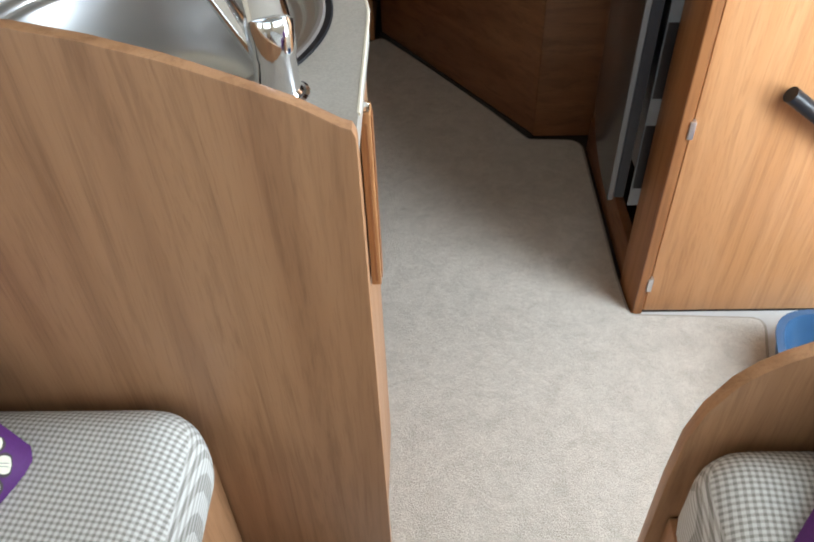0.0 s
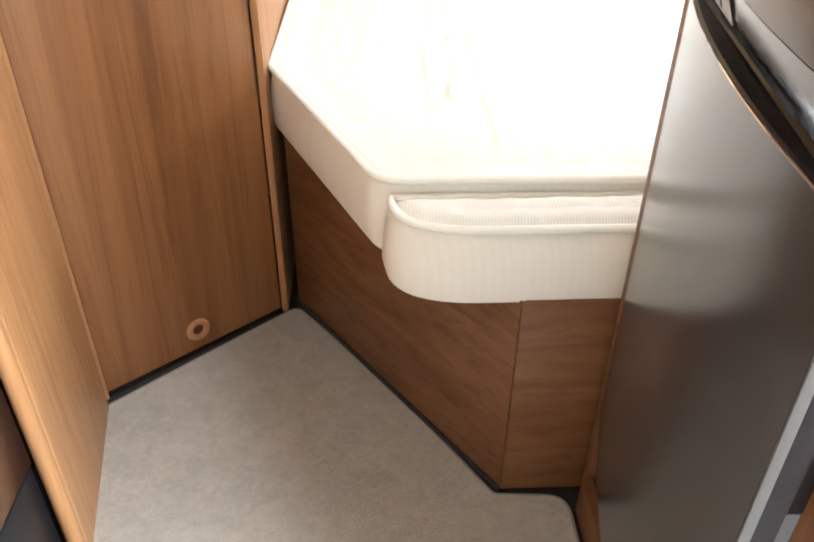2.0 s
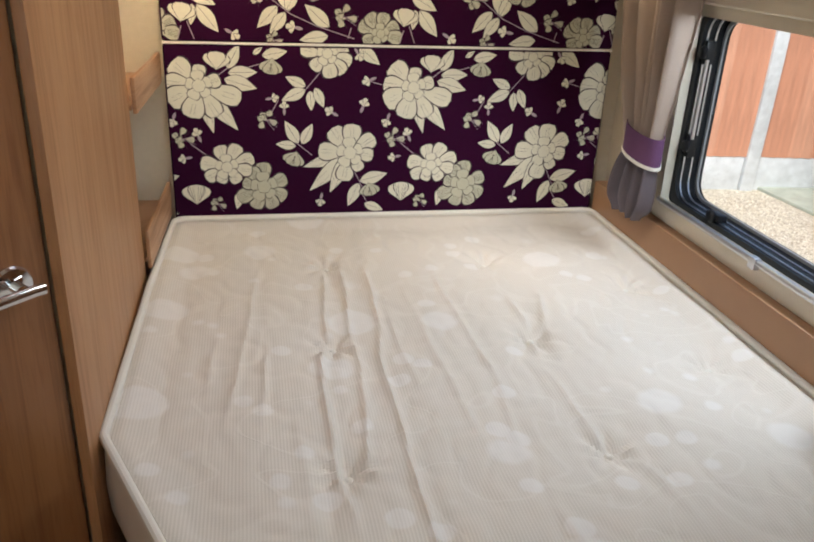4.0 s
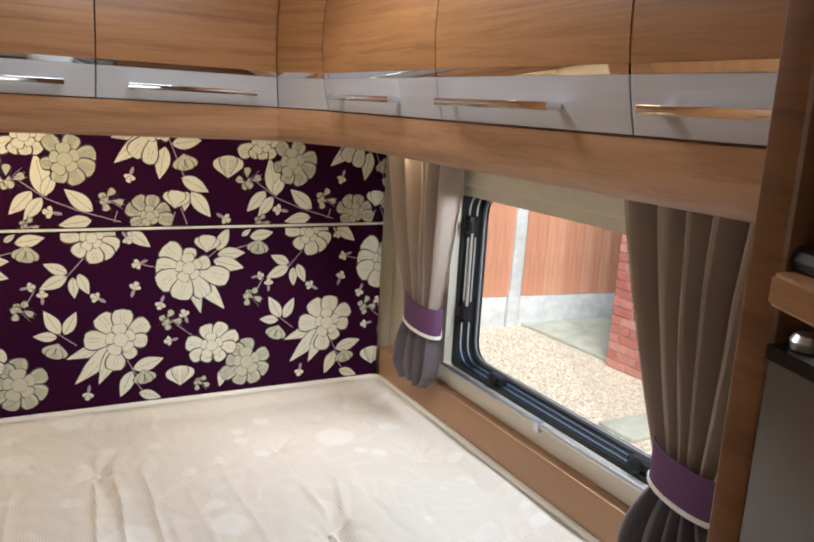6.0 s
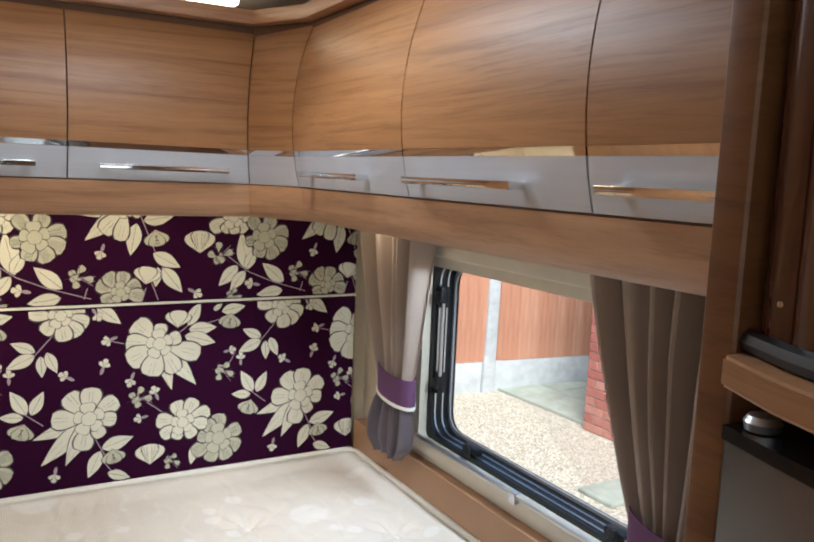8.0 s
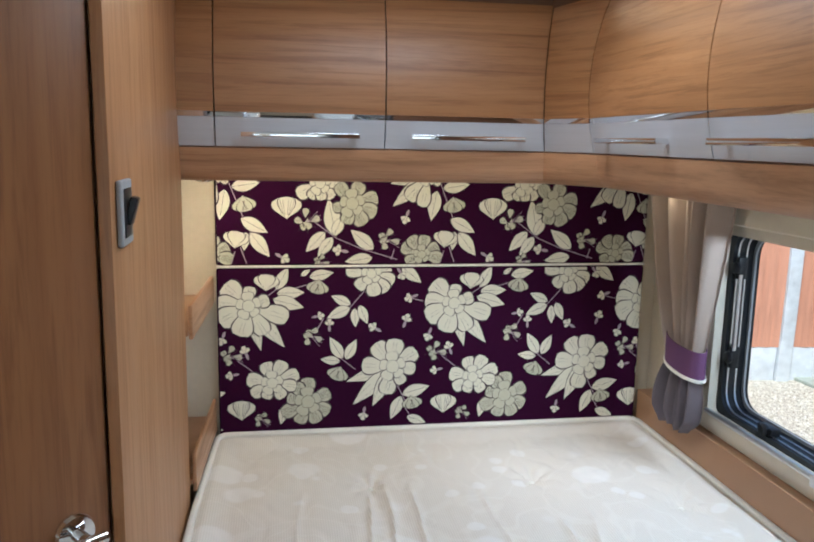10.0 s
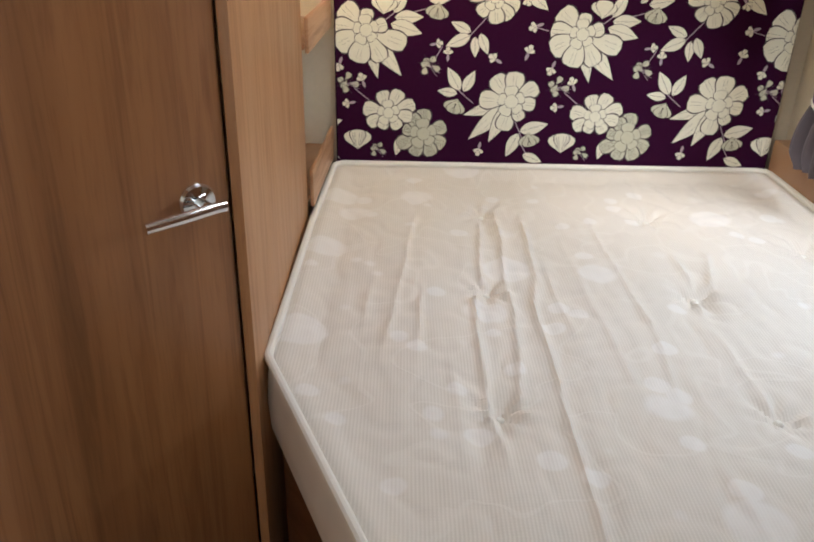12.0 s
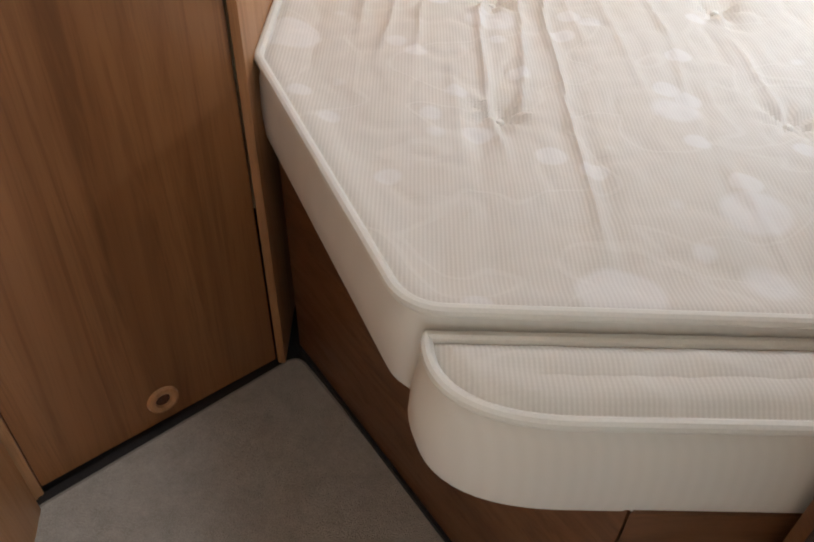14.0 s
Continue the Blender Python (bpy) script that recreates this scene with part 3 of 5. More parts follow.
def quilted(line, ztop, step, height):
    """The top cloth: a grid cut to the outline, with its relief."""
    bm = bmesh.new()
    xs, ys = [p[0] for p in line], [p[1] for p in line]
    sx, sy = step
    nx, ny = int((max(xs) - min(xs)) / sx) + 2, int((max(ys) - min(ys)) / sy) + 2
    bmesh.ops.create_grid(bm, x_segments=nx, y_segments=ny, size=0.5)
    for v in bm.verts:
        v.co = ((min(xs) + max(xs)) / 2 + v.co.x * (nx * sx), (min(ys) + max(ys)) / 2 + v.co.y * (ny * sy), ztop)
    c = Vector((sum(xs) / len(xs), sum(ys) / len(ys), ztop))
    for a, b in zip(line, line[1:] + line[:1]):
        a, b = Vector((*a, ztop)), Vector((*b, ztop))
        if (b - a).length < 1e-5:
            continue
        n = (b - a).cross(Vector((0, 0, 1))).normalized()
        if n.dot(c - a) > 0:
            n = -n
        bmesh.ops.bisect_plane(bm, geom=bm.verts[:] + bm.edges[:] + bm.faces[:], plane_co=a, plane_no=n, clear_outer=True, dist=1e-5)
    for v in bm.verts:
        v.co.z += height(v.co.x, v.co.y, edge_gap(v.co, line))
    return bm


def ease(t):
    t = max(0.0, min(1.0, t))
    return t * t * (3 - 2 * t)


RIDGES = [(((0.402, 2.58), (0.387, 2.70), (0.390, 3.05), (0.405, 3.13)), 0.0075, 0.010), (((0.415, 3.14), (0.425, 3.35), (0.445, 3.54)), 0.006, 0.009),
          (((0.514, 2.38), (0.511, 2.62), (0.516, 2.75), (0.517, 3.08), (0.535, 3.18)), 0.0060, 0.010), (((0.541, 3.16), (0.547, 3.50)), 0.0055, 0.010), (((0.443, 2.72), (0.473, 3.03), (0.468, 3.12)), 0.006, 0.011),
          (((0.467, 3.15), (0.484, 3.44), (0.486, 3.52)), 0.006, 0.010), (((0.205, 2.86), (0.235, 3.10), (0.27, 3.50)), 0.0030, 0.009), (((0.27, 2.88), (0.285, 3.10)), 0.004, 0.009),
          (((0.165, 2.95), (0.18, 3.15)), 0.003, 0.010), (((0.655, 2.75), (0.64, 3.0), (0.63, 3.4)), 0.003, 0.012), (((0.72, 2.75), (0.74, 3.0), (0.72, 3.50)), 0.0035, 0.010),
          (((0.865, 3.05), (0.885, 3.20), (0.88, 3.30)), 0.005, 0.010), (((0.868, 2.74), (0.86, 2.86), (0.85, 2.96)), 0.0035, 0.010), (((0.93, 2.50), (0.91, 2.66)), 0.003, 0.010),
          (((0.74, 2.30), (0.72, 2.55)), 0.003, 0.012), (((0.34, 2.55), (0.33, 2.85)), 0.0025, 0.012), (((0.92, 3.16), (0.96, 3.30)), 0.005, 0.010), (((0.575, 2.95), (0.565, 3.25)), 0.003, 0.009)]


def mattress_relief(x, y, gap):
    rim = ease(gap / 0.09)
    z = -0.023 * rim
    swell = 0.010 * math.sin(math.pi * max(0, min(1, gap / 0.5)))
    z += swell - 0.006 * math.exp(-((gap - 0.008) / 0.010) ** 2)
    for tx, ty in TUFTS:
        d2 = (x - tx) ** 2 + ((y - ty) * 0.8) ** 2
        z -= 0.015 * math.exp(-d2 / 0.0008) + 0.011 * math.exp(-d2 / 0.012)
        a = math.atan2(y - ty, x - tx)
        z += 0.0045 * math.sin(7 * a + tx * 9) * math.exp(-((math.sqrt(d2) - 0.035) / 0.028) ** 2)
    # long ridges that run between the tufts
    for ends, high, wide in RIDGES:
        if not ends[0][1] - 0.08 < y < ends[-1][1] + 0.08:
            continue
        at = np.interp(y, [p[1] for p in ends], [p[0] for p in ends]) + 0.002 * math.sin(y * 23 + high * 900)
        u = (x - at) / wide
        if abs(u) < 6:
            fade = ease((y - ends[0][1] + 0.08) / 0.16) * ease((ends[-1][1] + 0.08 - y) / 0.16)
            z += 1.05 * high * fade * rim * (math.exp(-2.2 * u * u) - 0.45 * math.exp(-((u - 2.0) / 1.5) ** 2) - 0.35 * math.exp(-((u + 2.2) / 1.6) ** 2))
    z += 0.003 * noise.noise((x * 26, y * 7, 1.0)) * rim * math.exp(-((x - 0.55) / 0.4) ** 2)
    quilt = noise.noise((x * 11 + 3, y * 9, 9.0))
    z += 0.0030 * min(1.0, abs(quilt) * 5.0) * rim
    z += 0.004 * noise.noise((x * 9, y * 8, 4.0)) * rim + 0.0016 * noise.noise((x * 40, y * 20, 7.0)) * rim
    return z


def border(line, profile):
    """The side cloth of a cushion: the outline swept over (inset, height) pairs."""
    bm = bmesh.new()
    c = Vector((sum(p[0] for p in line) / len(line), sum(p[1] for p in line) / len(line)))
    n = len(line)
    nor = []
    for k in range(n):
        d = Vector(line[(k + 1) % n]) - Vector(line[k - 1])
        m = Vector((d.y, -d.x)).normalized()
        nor.append(m if m.dot(Vector(line[k]) - c) > 0 else -m)
    rings = [[bm.verts.new((line[k][0] - nor[k].x * i, line[k][1] - nor[k].y * i, h)) for k in range(n)] for i, h in profile]
    for a, b in zip(rings, rings[1:]):
        for k in range(n):
            bm.faces.new((a[k], a[(k + 1) % n], b[(k + 1) % n], b[k]))
    return bm


mattress = thing("mattress", (0.66, 3.05, 0.53), "cream damask button-tufted mattress with piped edge", "mattress")
line = dense(OUT, 0.03)
part("top_cloth", quilted(OUT, 0.697, (0.005, 0.010), mattress_relief), TICKING, mattress)
part("border_cloth", border(line, [(0.03, 0.531), (0.006, 0.534), (-0.004, 0.55), (-0.007, 0.60), (-0.004, 0.66), (0.002, 0.682), (0.011, 0.693)]), TICKING_SIDE, mattress, "plain cream border cloth")
part("piping", tube([(x, y, 0.6990) for x, y in line], 0.0084, 10, True), CREAM_PIPING, mattress, "cream piping")
for tx, ty in TUFTS:
    tz = 0.697 + mattress_relief(tx, ty, edge_gap((tx, ty), OUT))
    part("button", lathe([(0, 0.006), (0.005, 0.005), (0.008, 0.002), (0.009, -0.004)], (tx, ty, tz), 12), CREAM_PIPING, mattress, "small cream tuft button")

BOL = [(0.284, 2.2155)]
for k in range(15):
    s = k / 14
    BOL.append((0.284 * (1 - s) ** 2 + 2 * s * (1 - s) * 0.286 + 0.44 * s * s, 2.205 * (1 - s) ** 2 + 2 * s * (1 - s) * 2.102 + 2.1 * s * s))
BOL += [(1.34, 2.1), (1.34, 2.2155)]


def infill_relief(x, y, gap):
    rim = ease(gap / 0.03)
    return rim * (0.010 * math.sin(math.pi * min(1, gap / 0.07)) + 0.005 * noise.noise((x * 16 + y * 10, y * 9, 2.0)) + 0.004 * noise.noise((x * 34, y * 12, 3.0))) + 0.004 * rim - 0.003 * math.exp(-((gap - 0.008) / 0.009) ** 2)


infill = thing("infill_cushion", (0.8, 2.17, 0.53), "cream damask infill cushion at the mattress foot", "cushion")
line = dense(BOL, 0.02)
part("top_cloth", quilted(BOL, 0.669, (0.009, 0.009), infill_relief), TICKING, infill)
part("border_cloth", border(line, [(0.04, 0.5285), (0.0, 0.517), (-0.012, 0.521), (-0.019, 0.55), (-0.016, 0.60), (-0.009, 0.640), (0.001, 0.654), (0.010, 0.664)]), TICKING_SIDE, infill, "plain cream border cloth")
part("piping", tube([(x, y, 0.6700) for x, y in line], 0.0082, 10, True), CREAM_PIPING, infill, "cream piping")

# ---- headboard ----
LOWER_LEAVES = [
    (0.815, 1.134, 0.849, 1.2), (0.816, 1.123, 0.896, 1.125), (0.805, 1.106, 0.893, 1.08), (0.886, 1.174, 0.912, 1.193), (0.91, 1.17, 0.98, 1.183), (1.03, 1.087, 0.973, 1.114),
    (1.029, 1.078, 0.961, 1.047), (1.042, 1.075, 1.045, 1.018), (1.056, 1.084, 1.081, 1.027), (1.18, 1.199, 1.24, 1.15), (1.007, 0.923, 0.969, 0.989), (1.017, 0.92, 1.048, 0.981),
    (1.0, 0.915, 0.942, 0.922), (1.189, 0.806, 1.272, 0.83), (1.186, 0.8, 1.154, 0.728), (1.204, 0.735, 1.263, 0.713), (0.84, 0.787, 0.824, 0.725),
]
LOWER_STEMS = [
    (0.776, 1.104, 0.817, 1.137), (1.072, 1.128, 1.026, 1.075), (1.026, 1.075, 0.966, 1.048), (0.997, 0.928, 1.046, 0.888), (1.169, 0.844, 1.2, 0.781), (1.183, 0.786, 1.224, 0.723),
    (0.702, 0.924, 0.755, 0.882), (0.952, 1.048, 0.925, 1.0), (1.198, 1.107, 1.248, 1.094), (0.845, 1.131, 0.909, 1.149),
]
LOWER_BUDS = [
    ("cream_bud", 0.787, 1.155, 0.028, 85), ("bud", 0.934, 1.142, 0.025, -100), ("bud", 0.994, 0.878, 0.025, -110), ("bud", 1.219, 0.781, 0.024, -80),
    ("tulip", 0.709, 0.774, 0.033, 0), ("small", 0.914, 0.994, 0.032, 0), ("small", 0.679, 0.937, 0.033, 30), ("small", 0.767, 0.744, 0.026, 0),
]
LOWER_SPRIGS = [
    (0.933, 1.053, 0.020, 10), (1.213, 1.107, 0.023, 200), (0.661, 0.994, 0.023, 250), (1.105, 1.013, 0.023, 150), (1.195, 1.032, 0.024, 70),
    (0.726, 0.946, 0.023, 110), (0.688, 0.881, 0.021, 190), (1.072, 0.752, 0.023, -100), (1.177, 1.18, 0.022, -60), (0.968, 1.024, 0.021, 90),
]
UPPER_LEAVES = [
    (0.675, 1.422, 0.659, 1.335), (0.693, 1.429, 0.773, 1.442), (0.718, 1.34, 0.792, 1.3), (0.743, 1.3, 0.797, 1.23), (0.732, 1.302, 0.725, 1.247), (0.987, 1.289, 0.964, 1.397),
    (0.979, 1.291, 1.01, 1.352), (0.955, 1.302, 0.9, 1.244), (0.977, 1.286, 0.933, 1.229), (1.096, 1.25, 1.029, 1.308), (1.093, 1.226, 1.013, 1.214),
]
UPPER_STEMS = [
    (0.686, 1.442, 0.729, 1.331), (0.729, 1.331, 0.748, 1.298), (0.92, 1.334, 0.988, 1.283), (0.988, 1.283, 1.061, 1.252), (1.061, 1.252, 1.166, 1.22),
    (0.715, 1.258, 0.732, 1.211), (0.7, 1.246, 0.689, 1.21), (1.157, 1.25, 1.148, 1.22),
]
UPPER_BUDS = [
    ("bud", 0.727, 1.382, 0.026, -80), ("cream_bud", 0.703, 1.28, 0.028, 80), ("tulip", 0.844, 1.372, 0.035, 0), ("small", 0.902, 1.331, 0.036, 60), ("small", 1.134, 1.278, 0.035, 20), ("small", 0.94, 1.213, 0.025, 20),
]
UPPER_SPRIGS = [(0.586, 1.348, 0.023, -110), (0.831, 1.229, 0.024, -30), (1.002, 1.247, 0.025, 170)]

# flowers: petals as (degrees, length, fatness); the long thin ones are the leaves behind
ROSE = [(-76, 0.138, 0.62), (-51, 0.161, 0.66), (-61, 0.104, 0.9), (-18, 0.128, 0.8), (137, 0.100, 1.2), (175, 0.097, 1.05), (-152, 0.103, 1.15), (-106, 0.100, 1.15), (18, 0.066, 1.1), (86, 0.062, 1.1)]
CAMELLIA = [(-163, 0.145, 0.6), (-136, 0.166, 0.62), (-116, 0.136, 0.7), (-103, 0.095, 1.0), (176, 0.101, 1.0), (126, 0.098, 1.05), (85, 0.093, 1.1), (33, 0.093, 1.0), (-7, 0.076, 1.0), (-59, 0.068, 1.0)]
BLOOM = [(170, 0.082, 0.95), (67, 0.051, 1.0), (130, 0.061, 1.0), (18, 0.066, 1.0), (-19, 0.078, 0.95), (-48, 0.077, 0.95), (-134, 0.066, 1.1), (-82, 0.074, 1.1)]
ASTER = [(169, 0.081, 1.05), (-150, 0.075, 0.95), (107, 0.072, 1.1), (63, 0.080, 1.0), (20, 0.088, 0.9), (-10, 0.077, 0.9), (-55, 0.061, 1.1), (-114, 0.056, 1.1)]
DUSKY = [(91, 0.080, 1.05), (22, 0.076, 1.05), (-29, 0.078, 1.05), (-67, 0.078, 1.0), (-113, 0.078, 1.0), (-155, 0.091, 0.9), (166, 0.068, 1.0), (124, 0.074, 1.0)]
TOP_BLOOM = [(113, 0.053, 1.0), (-152, 0.080, 0.95), (-124, 0.056, 1.0), (-47, 0.060, 1.1), (1, 0.075, 0.95), (-85, 0.052, 1.1)]
TOP_DUSKY = [(-165, 0.062, 0.9), (127, 0.076, 0.95), (69, 0.070, 1.1), (14, 0.082, 1.0), (-22, 0.081, 1.05), (-62, 0.076, 1.1), (-107, 0.066, 1.1)]
LOW_DUSKY = [(158, 0.071, 1.0), (124, 0.069, 1.05), (81, 0.062, 1.1), (28, 0.060, 1.1), (-12, 0.066, 1.1), (-111, 0.043, 1.1), (-153, 0.058, 1.1)]
TOP_ROSE = [(-169, 0.114, 0.62), (-140, 0.136, 0.72), (-132, 0.098, 0.9), (-101, 0.098, 0.75), (-32, 0.045, 0.9)]
LOWER_FLOWERS = [(0.905, 0.793, DUSKY, 1), (0.801, 0.854, ASTER, 0), (0.736, 1.087, ROSE, 0), (1.158, 0.894, CAMELLIA, 0), (1.091, 1.179, BLOOM, 0)]
UPPER_FLOWERS = [(0.941, 1.441, TOP_BLOOM, 0), (1.033, 1.384, TOP_DUSKY, 1), (1.240, 1.235, LOW_DUSKY, 1), (0.649, 1.464, TOP_ROSE, 0)]

PERIOD = 0.606


def outline_shape(kind, n=9):
    """Unit outlines that point along +x, from the root at 0."""
    pts = []
    for k in range(n + 1):
        t = k / n
        if kind == "leaf":
            w = 0.195 * math.sin(math.pi * t ** 0.8)
        else:
            w = 0.33 * (math.sin(math.pi * min(t, 0.999) ** 1.9)) ** 0.62
        pts.append((t, w))
    low = [(x, -w) for x, w in reversed(pts[1:-1])]
    top = [p for p in pts]
    if kind == "petal":
        top[-1] = (0.93, 0.0)
    return top + low


class Print:
    """Flat printed shapes in thin layers on the face of the cloth."""

    def __init__(self, face):
        self.bm, self.face, self.layer = bmesh.new(), face, 0

    def shape(self, pts, material):
        self.layer += 1
        y = self.face - 0.0004 - 0.0000025 * (self.layer % 1200)
        f = self.bm.faces.new([self.bm.verts.new((x, y, z)) for x, z in pts])
        f.material_index = material

    def blade(self, kind, x, z, size, angle, material, fat=1.0, line=0.0016):
        c, s = math.cos(angle), math.sin(angle)
        o = outline_shape(kind)
        grow = 1 + 2 * line / size
        for g, mat in ((grow, 2), (1.0, material)):
            pts = []
            for u, w in o:
                uu, ww = (u - 0.5) * g + 0.5, w * fat * (g if g == 1 else 1 + 2.2 * line / (0.3 * fat * size))
                pts.append((x + size * (uu * c - ww * s), z + size * (uu * s + ww * c)))
            self.shape(pts, mat)

    def stroke(self, x0, z0, x1, z1, w, material):
        d = Vector((x1 - x0, z1 - z0))
        n = Vector((-d.y, d.x)).normalized() * w / 2
        self.shape([(x0 + n.x, z0 + n.y), (x1 + n.x, z1 + n.y), (x1 - n.x, z1 - n.y), (x0 - n.x, z0 - n.y)], material)

    def disc(self, x, z, r, material, n=14, wob=0.06):
        self.shape([(x + r * (1 + wob * math.sin(5 * a)) * math.cos(a), z + r * (1 + wob * math.sin(5 * a)) * math.sin(a)) for a in (2 * math.pi * k / n for k in range(n))], material)

    def flower(self, x, z, r, petals, turn, material, inner=True, skew=0.0):
        for k in range(petals):
            a = turn + 2 * math.pi * k / petals
            long = r * (1.06 + 0.22 * math.sin(2.3 * k + turn) + skew * math.cos(a - turn))
            self.blade("petal", x, z, long, a, material, 0.95 if petals < 8 else 0.80)
            for off in (-0.10, 0.10):
                self.stroke(x + long * 0.45 * math.cos(a + off), z + long * 0.45 * math.sin(a + off), x + long * 0.82 * math.cos(a + off * 0.7), z + long * 0.82 * math.sin(a + off * 0.7), 0.0007, 2)
        if inner:
            for k in range(petals - 1):
                self.blade("petal", x, z, r * 0.46, turn + 0.5 + 2 * math.pi * k / (petals - 1), material, 1.05)
        self.disc(x, z, r * 0.25, 2)
        self.disc(x, z, r * 0.25 - 0.0012, material)


def drawn_flower(pr, x, z, petals, material):
    """A flower with its own uneven petals, fine veins, and a small heart."""
    short = min(long for _, long, _ in petals)
    for k, (deg, long, fat) in enumerate(petals):
        a = radians(deg)
        pr.blade("leaf" if fat < 0.75 else "petal", x, z, long, a, material, fat * (1.15 if fat < 0.75 else 0.80), 0.0017)
        offs = (-0.20, -0.10, 0.0, 0.11, 0.21) if material else (-0.09, 0.08)
        for off in offs:
            near, far = (0.45, 0.90) if material else (0.52, 0.80 + 0.05 * (k % 3))
            pr.stroke(x + long * near * math.cos(a + off), z + long * near * math.sin(a + off), x + long * far * math.cos(a + off * 0.75), z + long * far * math.sin(a + off * 0.75), 0.0009 if material else 0.0006, 2)
    for k in range(5):
        pr.blade("petal", x, z, short * (0.62 + 0.1 * (k % 2)), 0.4 + k * 1.257, material, 1.2, 0.0009)
    pr.disc(x, z, short * 0.30, 2)
    pr.disc(x, z, short * 0.30 - 0.0010, material)


def printed(pr, flowers, sprigs, leaves, stems, buds, x0, x1):
    for rep in range(-2, 2):
        dx = rep * PERIOD
        near = lambda x: x0 - 0.2 < x + dx < x1 + 0.2  # noqa: E731
        for xa, za, xb, zb in stems:
            if near(xa):
                pr.stroke(xa + dx, za, xb + dx, zb, 0.0026, 3)
        for xa, za, xb, zb in leaves:
            if near(xa):
                d = Vector((xb - xa, zb - za))
                a = math.atan2(d.y, d.x)
                pr.blade("leaf", xa + dx, za, d.length, a, 0, 1.15, 0.0010)
                pr.stroke(xa + dx, za, xa + dx + 0.85 * d.x, za + 0.85 * d.y, 0.0009, 2)
        for x, z, r, turn in sprigs:
            if near(x):
                t = radians(turn)
                px, pz = x + dx - 0.9 * r * math.cos(t), z - 0.9 * r * math.sin(t)
                pr.blade("leaf", px, pz, r * 1.2, t, 3, 0.8, 0.0006)
                for da, k in ((0.0, 1.1), (0.8, 0.85), (-0.8, 0.85)):
                    pr.blade("petal", x + dx, z, r * k, t + da, 0, 0.8, 0.0006)
        for x, z, petals, material in flowers:
            if near(x):
                drawn_flower(pr, x + dx, z, petals, material)
        for kind, x, z, r, turn in buds:
            if not near(x):
                continue
            x, t = x + dx, radians(turn)
            if kind == "small":
                for k in range(6):
                    pr.blade("petal", x + 0.30 * r * math.cos(k * 1.9), z + 0.30 * r * math.sin(k * 1.9), r * 0.85, t + k * 1.05 - 0.6, 1, 0.9, 0.0010)
                for k in range(7):
                    a = t - 0.9 + 0.9 * k
                    pr.stroke(x + 0.25 * r * math.cos(a), z + 0.25 * r * math.sin(a), x + 0.95 * r * math.cos(a + 0.2), z + 0.95 * r * math.sin(a + 0.2), 0.0010, 2)
                for k in range(3):
                    pr.stroke(x, z, x + 1.25 * r * math.cos(t - 0.9 + 0.3 * k), z + 1.25 * r * math.sin(t - 0.9 + 0.3 * k), 0.0012, 3)
            elif kind in ("bud", "cream_bud"):
                for da in (0.5, -0.5, 0.0):
                    pr.blade("petal", x - 0.9 * r * math.cos(t), z - 0.9 * r * math.sin(t), r * 1.9, t + da * 0.7, 0 if kind == "cream_bud" else 1, 1.35, 0.0010)
                if kind == "bud":
                    for k in (-2, -1, 0, 1, 2):
                        a = t + 0.22 * k
                        pr.stroke(x - 0.3 * r * math.cos(a), z - 0.3 * r * math.sin(a), x + 0.8 * r * math.cos(a), z + 0.8 * r * math.sin(a), 0.0009, 2)
            else:
                for da in (0.40, -0.40, 0.0):
                    pr.blade("petal", x + 0.05 * r, z - 0.95 * r, r * 1.95, math.pi / 2 + da, 0, 1.1, 0.0010)
                for k in (-3, -2, -1, 1, 2, 3):
                    pr.stroke(x + k * 0.10 * r, z - 0.6 * r, x + k * 0.24 * r, z + 0.6 * r, 0.0010, 2)


def headboard_panel(x0, x1, z0, z1, motifs, label):
    h = thing("headboard_panel", ((x0 + x1) / 2, 3.90, z0), label, "headboard", "padded panels of the headboard")
    part("pad", box(x0, x1, 3.888, 3.928, z0, z1, 0.012, 3), PURPLE, h)
    pr = Print(3.888)
    printed(pr, *motifs, x0, x1)
    for co, no in (((x0 + 0.005, 0, 0), (-1, 0, 0)), ((x1 - 0.005, 0, 0), (1, 0, 0)), ((0, 0, z0 + 0.004), (0, 0, -1)), ((0, 0, z1 - 0.004), (0, 0, 1))):
        bmesh.ops.bisect_plane(pr.bm, geom=pr.bm.verts[:] + pr.bm.edges[:] + pr.bm.faces[:], plane_co=co, plane_no=no, clear_outer=True)
    for f in pr.bm.faces:
        if f.normal.y > 0:
            f.normal_flip()
    data = bpy.data.meshes.new("floral_print")
    pr.bm.to_mesh(data)
    pr.bm.free()
    for m in (PRINT_CREAM, PRINT_SHADE, PRINT_LINE, PRINT_STEM):
        data.materials.append(m)
    ob = new("floral_print", data)
    ob.parent = h
    ob.matrix_parent_inverse = Matrix.Translation(h.location).inverted()
    tagged(ob, "cream flowers and leaves printed on the cloth", kind="stuff")
    return h


